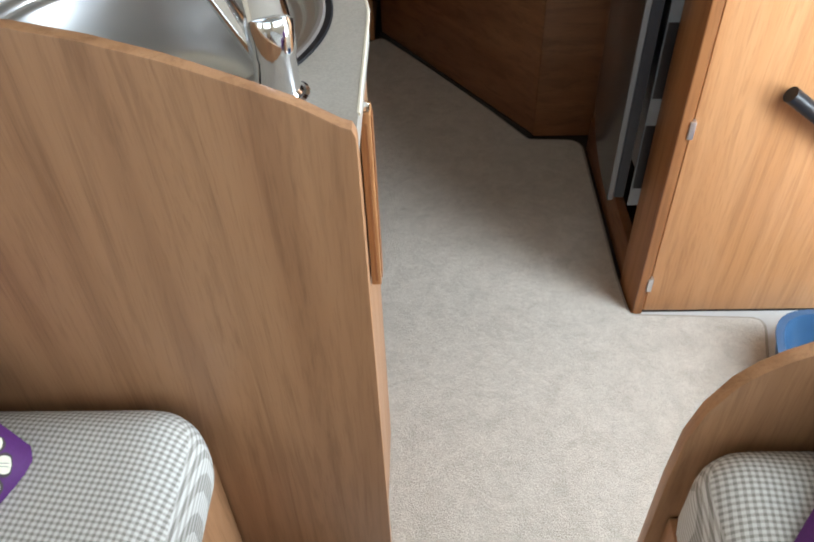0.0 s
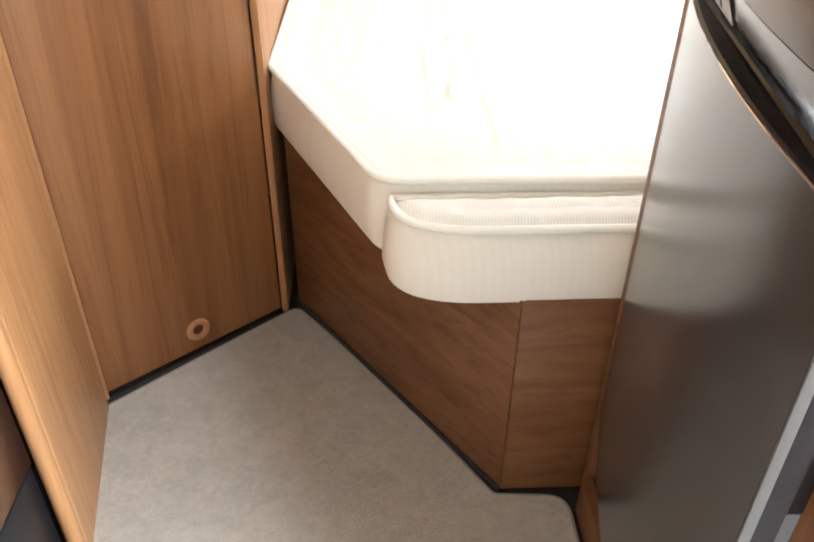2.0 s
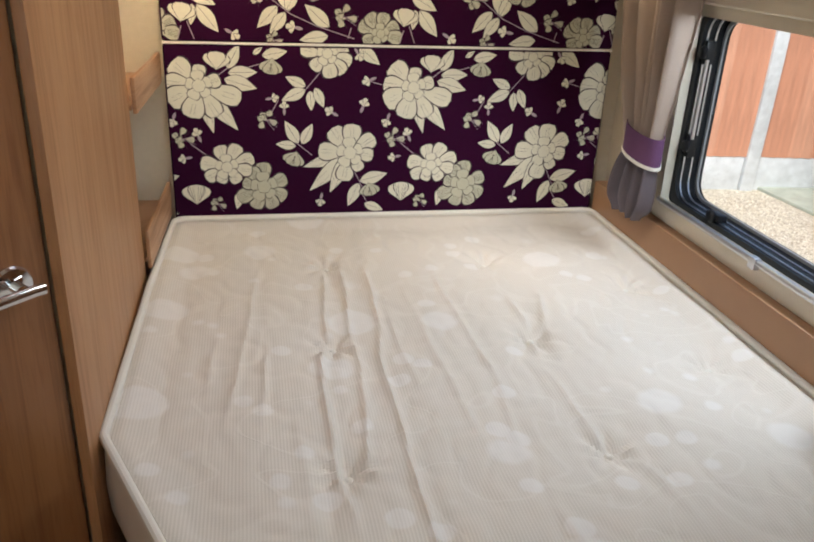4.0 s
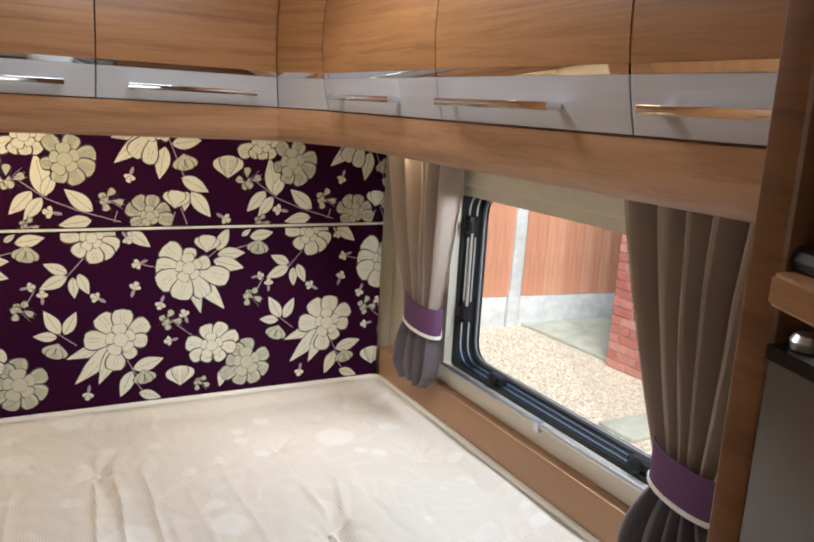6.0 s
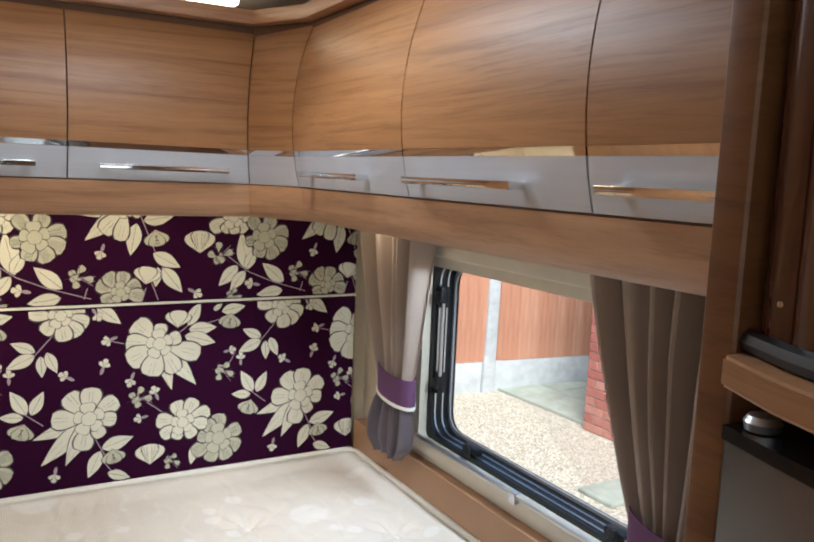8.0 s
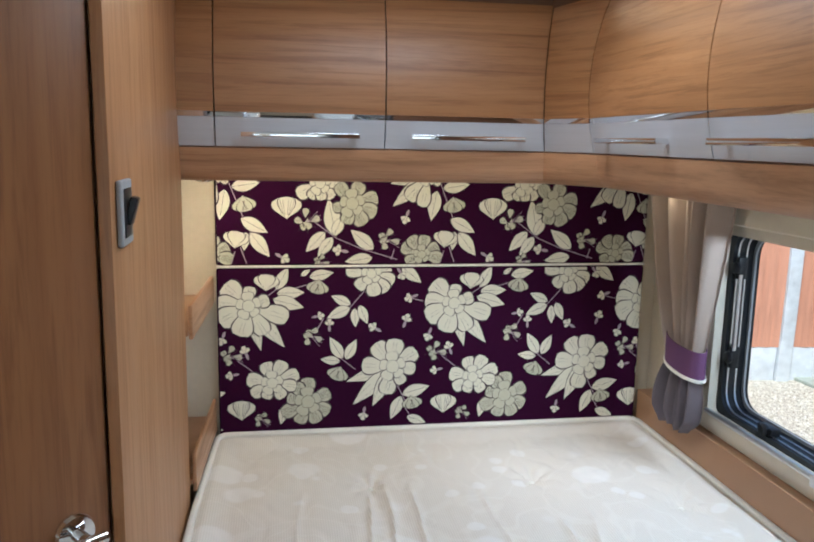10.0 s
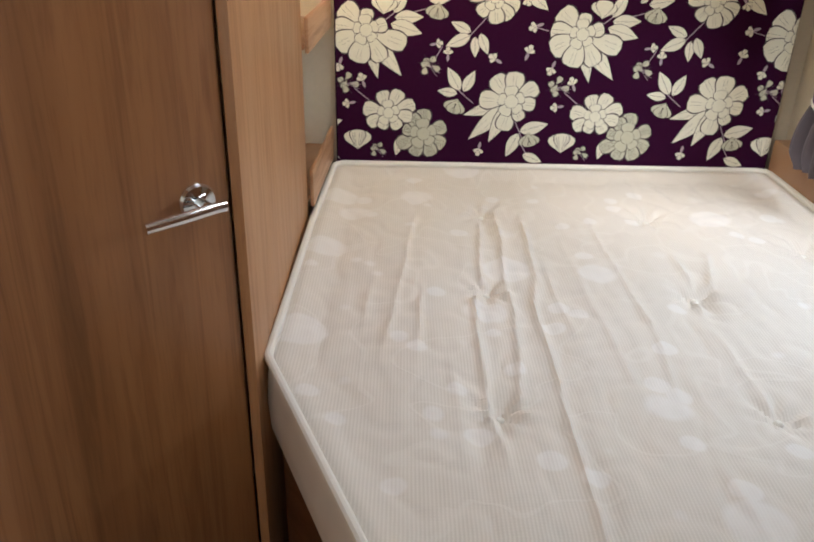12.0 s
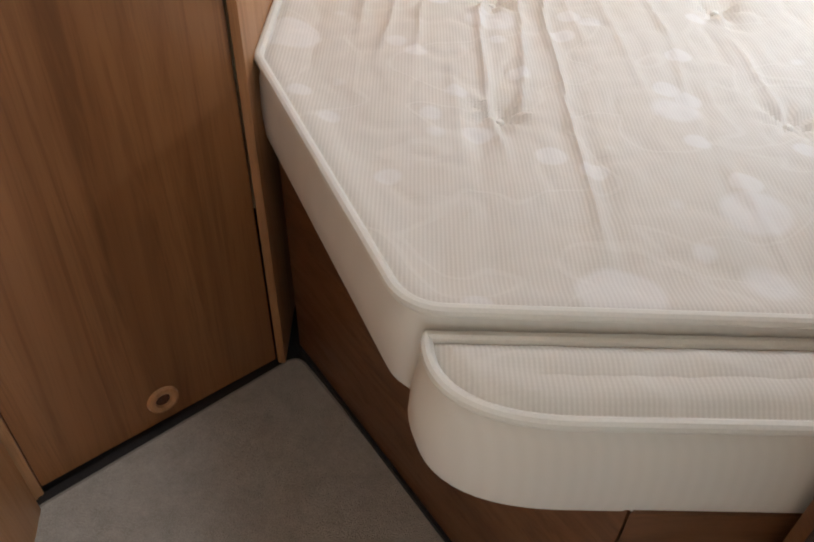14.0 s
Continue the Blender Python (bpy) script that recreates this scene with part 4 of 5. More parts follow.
LOWER = (LOWER_FLOWERS, LOWER_SPRIGS, LOWER_LEAVES, LOWER_STEMS, LOWER_BUDS)
UPPER = (UPPER_FLOWERS, UPPER_SPRIGS, UPPER_LEAVES, UPPER_STEMS, UPPER_BUDS)
low = headboard_panel(0.040, 1.340, 0.64, 1.198, LOWER, "lower aubergine headboard panel with cream flower print")
up = headboard_panel(0.040, 1.340, 1.204, 1.50, UPPER, "upper aubergine headboard panel with cream flower print")
part("piping", tube([(0.042, 3.8875, 1.2015), (1.338, 3.8875, 1.2015)], 0.0036, 8), CREAM_PIPING, low, "white piping between the panels")

# ---- lockers ----
ZB, ZT = 1.546, 1.898


def bow(z):
    s = (z - ZB) / (ZT - ZB)
    return 0.1075 * s - 0.1375 * s * s


def front_patch(a, b, z0, z1, thick, steps=14, inset=0.0015, na=None, nb=None):
    """A bowed piece of locker front between plan points a and b (room side to the left of a to b)."""
    a, b = Vector(a), Vector(b)
    d = (b - a).normalized()
    n = Vector((d.y, -d.x))
    a, b = a + d * inset, b - d * inset
    na, nb = (Vector(v) if v else n for v in (na, nb))
    rows = []
    for k in range(steps + 1):
        z = z0 + (z1 - z0) * k / steps
        o = bow(z)
        rows.append([(p.x + q.x * o, p.y + q.y * o, z) for p, q in ((a, na), (a.lerp(b, 0.5), n), (b, nb))])
    bm = bmesh.new()
    back = [[(x - n.x * thick, y - n.y * thick, z) for x, y, z in row] for row in rows]
    vs = [[bm.verts.new(p) for p in row] + [bm.verts.new(p) for p in reversed(bk)] for row, bk in zip(rows, back)]
    m = len(vs[0])
    for r, s in zip(vs, vs[1:]):
        for k in range(m):
            bm.faces.new((r[k], r[(k + 1) % m], s[(k + 1) % m], s[k]))
    bm.faces.new(vs[0])
    bm.faces.new(vs[-1])
    bmesh.ops.recalc_face_normals(bm, faces=bm.faces)
    return bm, n


def handle(a, b, n, z):
    """A flat bow handle on two feet."""
    a, b = Vector((*a, z)), Vector((*b, z))
    n = Vector((n.x, n.y, 0))
    d = (b - a).normalized()
    bm = bmesh.new()
    turn = Matrix((d, n, Vector((0, 0, 1)))).transposed().to_4x4()
    long = (b - a).length
    box(0, long, 0.022, 0.030, -0.0055, 0.0055, 0.002, into=bm)
    for u in (0.006, long - 0.018):
        box(u, u + 0.012, 0.0, 0.023, -0.005, 0.005, 0.0015, into=bm)
    bm.transform(Matrix.Translation(a) @ turn)
    return bm


def locker_door(a, b, grip, label, group, na=None, nb=None):
    mid = (Vector(a) + Vector(b)) / 2
    t = thing("locker_door", (mid.x, mid.y, ZB), label, "overhead locker", group)
    bm, n = front_patch(a, b, 1.622, ZT, 0.018, na=na, nb=nb)
    part("wood_front", bm, WOOD_LOCKER, t)
    part("mirror_strip", front_patch(a, b, 1.6105, 1.6215, 0.016, 3, na=na, nb=nb)[0], MIRROR, t, "polished mirror strip")
    part("silver_strip", front_patch(a, b, ZB, 1.610, 0.018, 5, na=na, nb=nb)[0], SILVER, t, "satin silver strip")
    if grip:
        o = n * bow(1.573)
        part("handle", handle(Vector(grip[0]) + o, Vector(grip[1]) + o, n, 1.573), CHROME, t, "chrome bow handle")
    return t


G1, G2 = "lockers over the headboard", "lockers over the window"
RY = 3.458
locker_door((-0.02, RY), (0.080, RY), None, "narrow wood and silver filler by the lockers", G1)
locker_door((0.080, RY), (0.460, RY), ((0.137, RY), (0.400, RY)), "bowed wood-veneer locker door with silver strip", G1)
CX, CY = 0.912, 3.318


def mitre(p, q):
    """The way that lets two bowed faces with normals p and q meet."""
    p, q = Vector(p), Vector(q)
    return (p + q) / (1 + p.dot(q))


cn = Vector((CY - RY, 0.846 - CX)).normalized()
M1, M2 = mitre((0, -1), cn), mitre(cn, (-1, 0))
locker_door((0.460, RY), (0.846, RY), ((0.518, RY), (0.787, RY)), "bowed wood-veneer locker door with silver strip", G1, None, M1)
locker_door((0.846, RY), (CX, CY), None, "angled wood corner filler between the lockers", G2, M1, M2)
locker_door((CX, CY), (0.906, 2.822), ((0.911, 3.235), (0.908, 2.955)), "bowed wood-veneer locker door with silver strip", G2, M2)
locker_door((0.906, 2.822), (0.902, 2.392), ((0.9055, 2.786), (0.903, 2.505)), "bowed wood-veneer locker door with silver strip", G2)
locker_door((0.902, 2.392), (0.90, 2.064), ((0.902, 2.355), (0.9005, 2.11)), "bowed wood-veneer locker door with silver strip", G2)


def fascia(points, label):
    """The rail under the lockers, leaning back towards its foot, with a curved foot."""
    rows = []
    for out, z in ((0.0, 1.5425), (0.004, 1.53), (0.010, 1.50), (0.020, 1.480), (0.032, 1.470), (0.050, 1.467)):
        rows.append([(p[0] + out * p[2], p[1] + out * p[3], z) for p in points])
    return single("locker_fascia", sheet(rows, thick=-0.014), WOOD_TRIM, label, "trim", kind="structure")


fascia([(-0.02, RY + 0.002, 0, 1), (0.846, RY + 0.002, 0, 1), (0.846, RY + 0.002, 0.4, 1), (CX + 0.002, CY, 1, 0.5), (CX + 0.002, CY, 1, 0), (0.902, 2.064, 1, 0)], "curved wood rail under the lockers")
single("locker_floor", upright([(-0.02, 3.50), (0.87, 3.50), (0.955, 3.34), (0.955, 2.064), (1.398, 2.064), (1.398, 3.928), (-0.02, 3.928)], 1.475, 1.487), CREAM_WALL, "cream underside of the lockers", "locker floor", kind="structure")
# carcass colour carries the shade seen in the gaps between the doors
single("locker_carcass", upright([(-0.02, 3.482), (0.858, 3.482), (0.937, 3.33), (0.93, 2.064), (1.398, 2.064), (1.398, 3.928), (-0.02, 3.928)], 1.49, 1.900), SHADOW_WOOD, "locker carcass behind the doors, dark brown for the shaded gaps", "locker", kind="structure")
bm = upright([(-0.02, 3.448), (0.846, 3.448), (CX - 0.004, CY - 0.004), (0.893, 2.064), (0.945, 2.064), (0.955, 3.34), (0.88, 3.482), (-0.02, 3.482)], 1.9005, 1.932, 0.004)
single("locker_cornice", bm, WOOD_TRIM, "wood rail along the top of the lockers", "trim", kind="structure")

strip = thing("ceiling_strip_light", (0.48, 3.53, 1.95), "slim warm strip light above the lockers", "ceiling light")
part("strip_body", box(0.12, 0.84, 3.502, 3.558, 1.972, ZC - 0.001, 0.002), CREAM_PLASTIC, strip)
part("diffuser", box(0.13, 0.83, 3.506, 3.554, 1.950, 1.9715, 0.004), LED_COOL, strip, "glowing diffuser")


def spot(x, y, lit):
    s = thing("reading_spotlight", (x, y, 1.467), "small chrome spotlight under the lockers", "spotlight", "spotlights over the bed")
    part("rim", lathe([(0.012, -0.012), (0.020, -0.010), (0.022, 0.0), (0.022, 0.008)], (x, y, 1.466), 20), CHROME, s)
    part("lens", lathe([(0.0, -0.011), (0.0115, -0.011)], (x, y, 1.466), 16), LED_WARM if lit else CREAM_PLASTIC, s, "lamp lens")


spot(0.035, 3.66, True)
spot(1.20, 3.66, True)
under = thing("under_locker_light", (0.52, 3.56, 1.462), "slim warm strip light under the lockers", "strip light")
part("strip_body", box(0.10, 0.94, 3.545, 3.575, 1.4705, 1.4745, 0.001), CREAM_PLASTIC, under)
part("diffuser", box(0.11, 0.93, 3.548, 3.572, 1.4680, 1.4700, 0.0008), LED_DIM, under, "warm diffuser")
for sx, w, wide in ((0.06, 0.9, 0.10), (0.50, 0.9, 0.80)):
    area("locker_lamp", (sx, 3.60, 1.462), (sx, 3.86, 1.2), wide, 0.03, w, (1.0, 0.80, 0.52))
area("locker_lamp", (1.20, 3.62, 1.455), (1.36, 3.10, 1.38), 0.10, 0.03, 0.2, (1.0, 0.80, 0.52))

# ---- bedroom window ----
window = thing("window_1", (1.39, 3.03, 0.86), "caravan window with cream frame, dark seal and acrylic pane", "window", kind="structure")


def frame_ring(outer, inner, x0, x1, r, ri):
    """A ring whose four sides have their own widths: outer and inner are (y0, y1, z0, z1)."""
    bm = bmesh.new()
    lines = [rounded([(o[0], o[2]), (o[1], o[2]), (o[1], o[3]), (o[0], o[3])], q, 6) for o, q in ((outer, r), (inner, ri))]
    va, vb = ([[bm.verts.new((x, y, z)) for y, z in line] for x in (x0, x1)] for line in lines)
    n = len(lines[0])
    for k in range(n):
        j = (k + 1) % n
        for q in ((va[0][k], va[0][j], vb[0][j], vb[0][k]), (va[1][k], vb[1][k], vb[1][j], va[1][j]), (va[0][k], va[1][k], va[1][j], va[0][j]), (vb[0][k], vb[0][j], vb[1][j], vb[1][k])):
            bm.faces.new(q)
    return bm


part("window_frame", frame_ring((2.55, 3.575, 0.799, 1.386), (2.595, 3.532, 0.848, 1.341), 1.374, 1.3995, 0.02, 0.02), CREAM_PLASTIC, window, "cream plastic inner frame")
part("rubber_seal", frame_ring((2.595, 3.532, 0.848, 1.366), (2.612, 3.514, 0.862, 1.346), 1.400, 1.4635, 0.02, 0.06), RUBBER, window, "dark rubber seal")
part("pane_frame", frame_ring((2.606, 3.532, 0.852, 1.356), (2.632, 3.508, 0.868, 1.336), 1.464, 1.474, 0.06, 0.06), RUBBER, window, "dark pane frame")
for x in (1.412, 1.436):
    part("seal_line", frame_ring((2.6118, 3.5142, 0.8618, 1.3462), (2.614, 3.512, 0.864, 1.344), x, x + 0.004, 0.06, 0.06), ALUMINIUM, window, "fine grey line in the seal")
part("inner_bead", frame_ring((2.624, 3.512, 0.8635, 1.341), (2.633, 3.504, 0.872, 1.333), 1.4575, 1.4632, 0.06, 0.06), GREY_PLASTIC, window, "grey bead round the pane")
pane = part("pane", box(1.466, 1.469, 2.60, 3.53, 0.855, 1.352, 0.001), GLASS, window, "clear acrylic pane")
pane.visible_shadow = False
part("bottom_rail", tube([(1.366, 2.60, 0.856), (1.366, 3.525, 0.856)], 0.007, 10), ALUMINIUM, window, "aluminium rail along the sill")
part("rail_back", box(1.3685, 1.3735, 2.60, 3.52, 0.844, 0.862, 0.002), ALUMINIUM, window)
part("rail_clip", box(1.356, 1.3725, 3.064, 3.090, 0.838, 0.867, 0.004), ALUMINIUM, window, "bright metal blind clip")


def catch(y, z, turn):
    m = pose(1.420, y, z, turn)
    c = part("window_catch", placed(box(-0.016, 0.010, -0.030, 0.030, -0.009, 0.009, 0.005), m), BLACK, window, "black window catch")
    part("catch_knob", placed(lathe([(0.0, 0.0), (0.016, 0.0), (0.017, 0.006), (0.012, 0.012), (0.0, 0.013)], (-0.014, 0.0, 0.0), 16, pose(0, 0, 0, 0, -90)), m), BLACK, c)


catch(3.500, 1.252, 90)
catch(3.500, 1.010, 90)
catch(3.325, 0.874, 0)
catch(2.80, 0.874, 0)
part("stay_bar", tube([(1.412, 3.494, 1.235), (1.412, 3.494, 1.03)], 0.006, 10), ALUMINIUM, window, "aluminium window stay")
single("blind_cassette", box(1.338, 1.3735, 2.50, 3.57, 1.372, 1.448, 0.010, 3), CREAM_PLASTIC, "cream roller blind cassette above the window", "window blind", kind="structure")
bm = box(1.345, 1.399, 2.068, 3.887, 0.56, 0.797, 0.004)
single("trim_window_ledge", bm, WOOD_LEDGE, "wood ledge panel along the wall beside the mattress", "trim", kind="structure")


# ---- curtains ----
def curtain(name_label, y_top, y_waist, y_foot, z_top, z_waist, z_foot, x, folds, seed):
    t = thing("curtain", (x, sum(y_waist) / 2, z_foot), name_label, "curtain", "curtains at the bedroom window")

    def cloth(z0, z1, rows, ends, belly=0.0):
        out = []
        for k in range(rows + 1):
            s = k / rows
            z = z0 + (z1 - z0) * s
            (a0, a1), (b0, b1), pull = ends
            e = s ** pull
            y0, y1 = a0 + (b0 - a0) * e, a1 + (b1 - a1) * e
            if belly:
                mid, half = (y0 + y1) / 2, (y1 - y0) / 2 * (1 + belly * math.sin(math.pi * min(1, s * 1.02)) - 0.35 * ease((s - 0.75) / 0.25))
                y0, y1 = mid - half, mid + half
            wide = abs(y1 - y0)
            row = []
            for j in range(folds * 10 + 1):
                u = j / (folds * 10)
                amp = 0.005 + 0.034 * min(1, wide / 0.34)
                ph = 2 * math.pi * folds * u + 0.5 * math.sin(6 * u + seed)
                dx = amp * (1.2 - 2.4 * abs(math.sin(ph / 2)) ** 0.8) * (0.75 + 0.3 * math.sin(9 * u + seed)) + 0.006 * noise.noise((u * 7, z * 5, seed))
                dy = 0.06 * wide / folds * math.cos(ph)
                row.append((x + dx, y0 + (y1 - y0) * u + dy, z))
            out.append(row)
        return sheet(out, thick=0.0015)

    part("drape", cloth(z_top, z_waist, 22, (y_top, y_waist, 1.25)), CURTAIN, t)
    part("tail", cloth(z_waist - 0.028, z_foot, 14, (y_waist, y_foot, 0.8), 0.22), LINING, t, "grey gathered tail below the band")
    ym, hw = sum(y_waist) / 2, abs(y_waist[1] - y_waist[0]) / 2
    for nm, z0, z1, mat, lab, grow in (("tieback", z_waist - 0.028, z_waist + 0.045, MAUVE, "mauve tieback band", 1.12), ("tieback_piping", z_waist - 0.036, z_waist - 0.027, CREAM_PIPING, "cream tieback piping", 1.18)):
        rows = []
        for z in (z0, (z0 + z1) / 2, z1):
            rows.append([(x + 0.034 * grow * math.sin(a), ym + hw * grow * math.cos(a), z + 0.012 * math.cos(a)) for a in (2 * math.pi * k / 28 for k in range(29))])
        part(nm, sheet(rows, thick=0.002), mat, t, lab)


curtain("taupe curtain gathered by a mauve tieback", (3.735, 3.37), (3.605, 3.455), (3.645, 3.465), 1.474, 1.005, 0.800, 1.295, 5, 1.0)
curtain("wide taupe curtain gathered by a mauve tieback", (2.80, 2.38), (2.640, 2.50), (2.70, 2.43), 1.474, 0.970, 0.74, 1.285, 6, 2.6)

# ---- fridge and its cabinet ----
# the partition's dark tone includes the shade it stands in
single("wall_fridge_partition", upright(rounded([(0.689, 2.033), (1.398, 2.036), (1.398, 2.066), (0.689, 2.060)], [0.006, 0, 0, 0.006], 3), -0.011, ZC), WOOD_BASE_SHADED, "brown wood partition between fridge and bed, darkened for shade", "wall panel", kind="structure")
fridge = thing("fridge", (0.86, 1.73, 0.10), "grey steel fridge with a bowed door standing ajar", "fridge")
FA, FB = Vector((0.586, 1.412)), Vector((0.685, 2.0305))
fd = (FB - FA).normalized()
fn = Vector((-fd.y, fd.x))


def fridge_face(z, push, steps=16):
    out = []
    for k in range(steps + 1):
        s = k / steps
        p = FA.lerp(FB, s) + fn * (0.030 * (1 - (2 * s - 1) ** 2) * 0.8 + push)
        out.append((p.x, p.y, z))
    return out


def mixed_line(z, bowing, steps=16):
    return [tuple(Vector(p).lerp(Vector(q), bowing)) for p, q in zip(straight_line(z, -0.002, steps), fridge_face(z, -0.001, steps))]


def straight_line(z, push, steps=16):
    out = []
    for k in range(steps + 1):
        p = FA.lerp(FB, k / steps) + fn * push
        out.append((p.x, p.y, z))
    return out


def bowed_slab(z0, z1, push, thick):
    bm = bmesh.new()
    rows = []
    for z in (z0, z1):
        rows.append([bm.verts.new(p) for p in fridge_face(z, push)] + [bm.verts.new((p.x - fn.x * thick, p.y - fn.y * thick, z)) for p in (FB, FA)])
    n = len(rows[0])
    for k in range(n):
        bm.faces.new((rows[0][k], rows[0][(k + 1) % n], rows[1][(k + 1) % n], rows[1][k]))
    bm.faces.new(rows[0])
    bm.faces.new(rows[1])
    bmesh.ops.recalc_face_normals(bm, faces=bm.faces)
    return bm


DOOR_EDGE = Matrix(((-fn.x, fd.x, 0, FA.x), (-fn.y, fd.y, 0, FA.y), (0, 0, 1, 0), (0, 0, 0, 1)))
for z0, z1, cap, label in ((0.285, 1.096, 0.0, "tall bowed steel lower door"), (1.168, 1.4265, 0.0095, "bowed steel freezer door")):
    fdoor = part("door", bowed_slab(z0, z1, 0.0, 0.0105), STEEL, fridge, label)
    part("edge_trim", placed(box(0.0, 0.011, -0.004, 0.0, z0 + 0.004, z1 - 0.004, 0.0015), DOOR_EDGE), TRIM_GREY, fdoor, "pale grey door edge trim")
    part("gasket", placed(box(0.0112, 0.034, -0.002, 0.60, z0 + 0.01, z1 - 0.004, 0.004), DOOR_EDGE), RUBBER, fdoor, "dark blue-grey door gasket")
    if cap:
        part("top_grip", bowed_slab(z1 + 0.0005, z1 + cap, 0.003, 0.05), BLACK_GLOSS, fdoor, "glossy black grip along the door top")
    else:
        # a scooped ledge along the top of the lower door: bowed in front, straight behind
        part("top_grip", sheet([fridge_face(z1 + 0.001, 0.001), fridge_face(z1 + 0.005, -0.002), straight_line(1.101, -0.001), straight_line(1.107, -0.004)], thick=0.0015), BLACK_GLOSS, fdoor, "glossy black scooped grip along the door top")
        part("bright_line", tube([(x, y, z) for x, y, z in fridge_face(z1 + 0.0015, 0.0015)], 0.0013, 6), CHROME, fdoor, "thin chrome line")
rail = part("rail_between", sheet([straight_line(1.108, -0.003), mixed_line(1.135, 0.55), mixed_line(1.1655, 0.95)], thick=-0.004), STEEL, fridge, "silver rail between the doors")


def on_rail(s0, s1, z0, z1, out):
    rows = []
    for z in (z0, (z0 + z1) / 2, z1):
        bowing = 0.95 * (z - 1.108) / 0.0575
        rows.append([(p.x, p.y, z) for p in (FA.lerp(FB, s0 + (s1 - s0) * k / 8) + fn * (0.024 * bowing * (1 - (2 * (s0 + (s1 - s0) * k / 8) - 1) ** 2) + out) for k in range(9))])
    return sheet(rows, thick=0.001)


part("name_plate", on_rail(0.60, 0.78, 1.124, 1.152, 0.003), GREY_PLASTIC, rail, "dark grey name plate")
part("plate_mark", on_rail(0.672, 0.680, 1.130, 1.146, 0.0045), TRIM_GREY, rail, "small dark mark on the plate")
part("rail_recess", on_rail(0.25, 0.72, 1.1135, 1.122, 0.002), BLACK_GLOSS, rail, "black recess along the rail")
part("hinge_cap", lathe([(0, 0.0), (0.0105, 0.0), (0.0115, 0.005), (0.009, 0.009), (0, 0.010)], (0.694, 2.012, 1.4368), 18), ALUMINIUM, fridge, "dull metal hinge cap")
part("cabinet_body", box(0.735, 1.36, 1.4525, 2.030, 0.14, 1.44, 0.004), GREY_PLASTIC, fridge)
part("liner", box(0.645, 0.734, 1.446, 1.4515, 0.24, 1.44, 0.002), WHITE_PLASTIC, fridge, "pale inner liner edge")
for k in range(5):
    z = 0.29 + 0.23 * k
    part("liner_slot", box(0.6475, 0.668, 1.4445, 1.4458, z, z + 0.165, 0.0004), BLACK, fridge, "black slot")
single("baseboard_fridge", box(0.676, 0.700, 1.452, 2.029, -0.011, 0.10, 0.003), WOOD_BASE_SHADED, "brown wood plinth under the fridge, darkened for shade", "baseboard", kind="structure")

shelf_line = []
for k in range(13):
    s = k / 12
    shelf_line.append((0.682 - 0.070 * math.sin(math.pi * min(1, s * 1.02)) ** 0.8, 2.034 - 0.60 * s))
shelf = thing("fridge_shelf", (0.9, 1.73, 1.459), "bowed wood shelf with a pale edge above the fridge", "shelf")
part("shelf_board", upright(rounded([*shelf_line, (1.39, 1.434), (1.39, 2.034)], 0.004, 2), 1.459, 1.4795, 0.004), WOOD_TRIM, shelf)
part("edge_band", sheet([[(x - 0.0012, y, z) for x, y in shelf_line] for z in (1.4615, 1.469, 1.477)], thick=0.001), WOOD_LOCKER, shelf, "wood edge band")
# slat colour holds the shade of this corner as well as the wood
tamb = thing("tambour_cabinet", (0.8, 1.72, 1.4835), "wood tambour cabinet above the fridge, darkened for shade", "cabinet")
part("track", tube([(x + 0.020, y, 1.487) for x, y in shelf_line], 0.0075, 8), BLACK, tamb, "black sliding track")
for k in range(18):
    s0, s1 = k / 18, (k + 0.94) / 18

    def on(s):
        return Vector((0.710 - 0.070 * math.sin(math.pi * min(1, s * 1.02)) ** 0.8, 2.030 - 0.58 * s))

    a, b = on(s0), on(s1)
    d = (b - a).normalized()
    nn = Vector((d.y, -d.x)) * 0.006
    m = a.lerp(b, 0.5)
    part("slat", upright([tuple(a), tuple(a.lerp(m, 0.5) + nn * 0.8), tuple(m + nn), tuple(m.lerp(b, 0.5) + nn * 0.8), tuple(b), tuple(b - nn * 2), tuple(a - nn * 2)], 1.490, ZC - 0.002), WOOD_SHADED, tamb)
part("lock", lathe([(0, 0.0), (0.002, 0.0), (0.002, 0.004), (0, 0.0045)], (0.692, 2.005, 1.515), 10, pose(0, 0, 0, 0, -90)), CHROME, tamb, "tiny chrome pin")

# tall cupboard beside the entrance
cup = thing("tall_cupboard", (1.03, 1.38, 0), "tall wood-veneer cupboard with black handle by the entrance", "cupboard")
part("front_stile", upright(rounded([(0.676, 1.334), (0.698, 1.334), (0.698, 1.450), (0.668, 1.450)], [0.004, 0, 0, 0.004], 3), -0.011, ZC), WOOD_DOOR, cup, "darker wood front stile")
part("side_board", box(0.7005, 1.395, 1.3725, 1.4305, -0.011, ZC), WOOD_PANEL, cup)
# black box fills the gap, its colour standing for the shade there
part("shadow_gap", box(0.6985, 0.7045, 1.352, 1.3722, -0.004, 1.86), BLACK, cup, "black strip drawn as the shaded gap along the door")
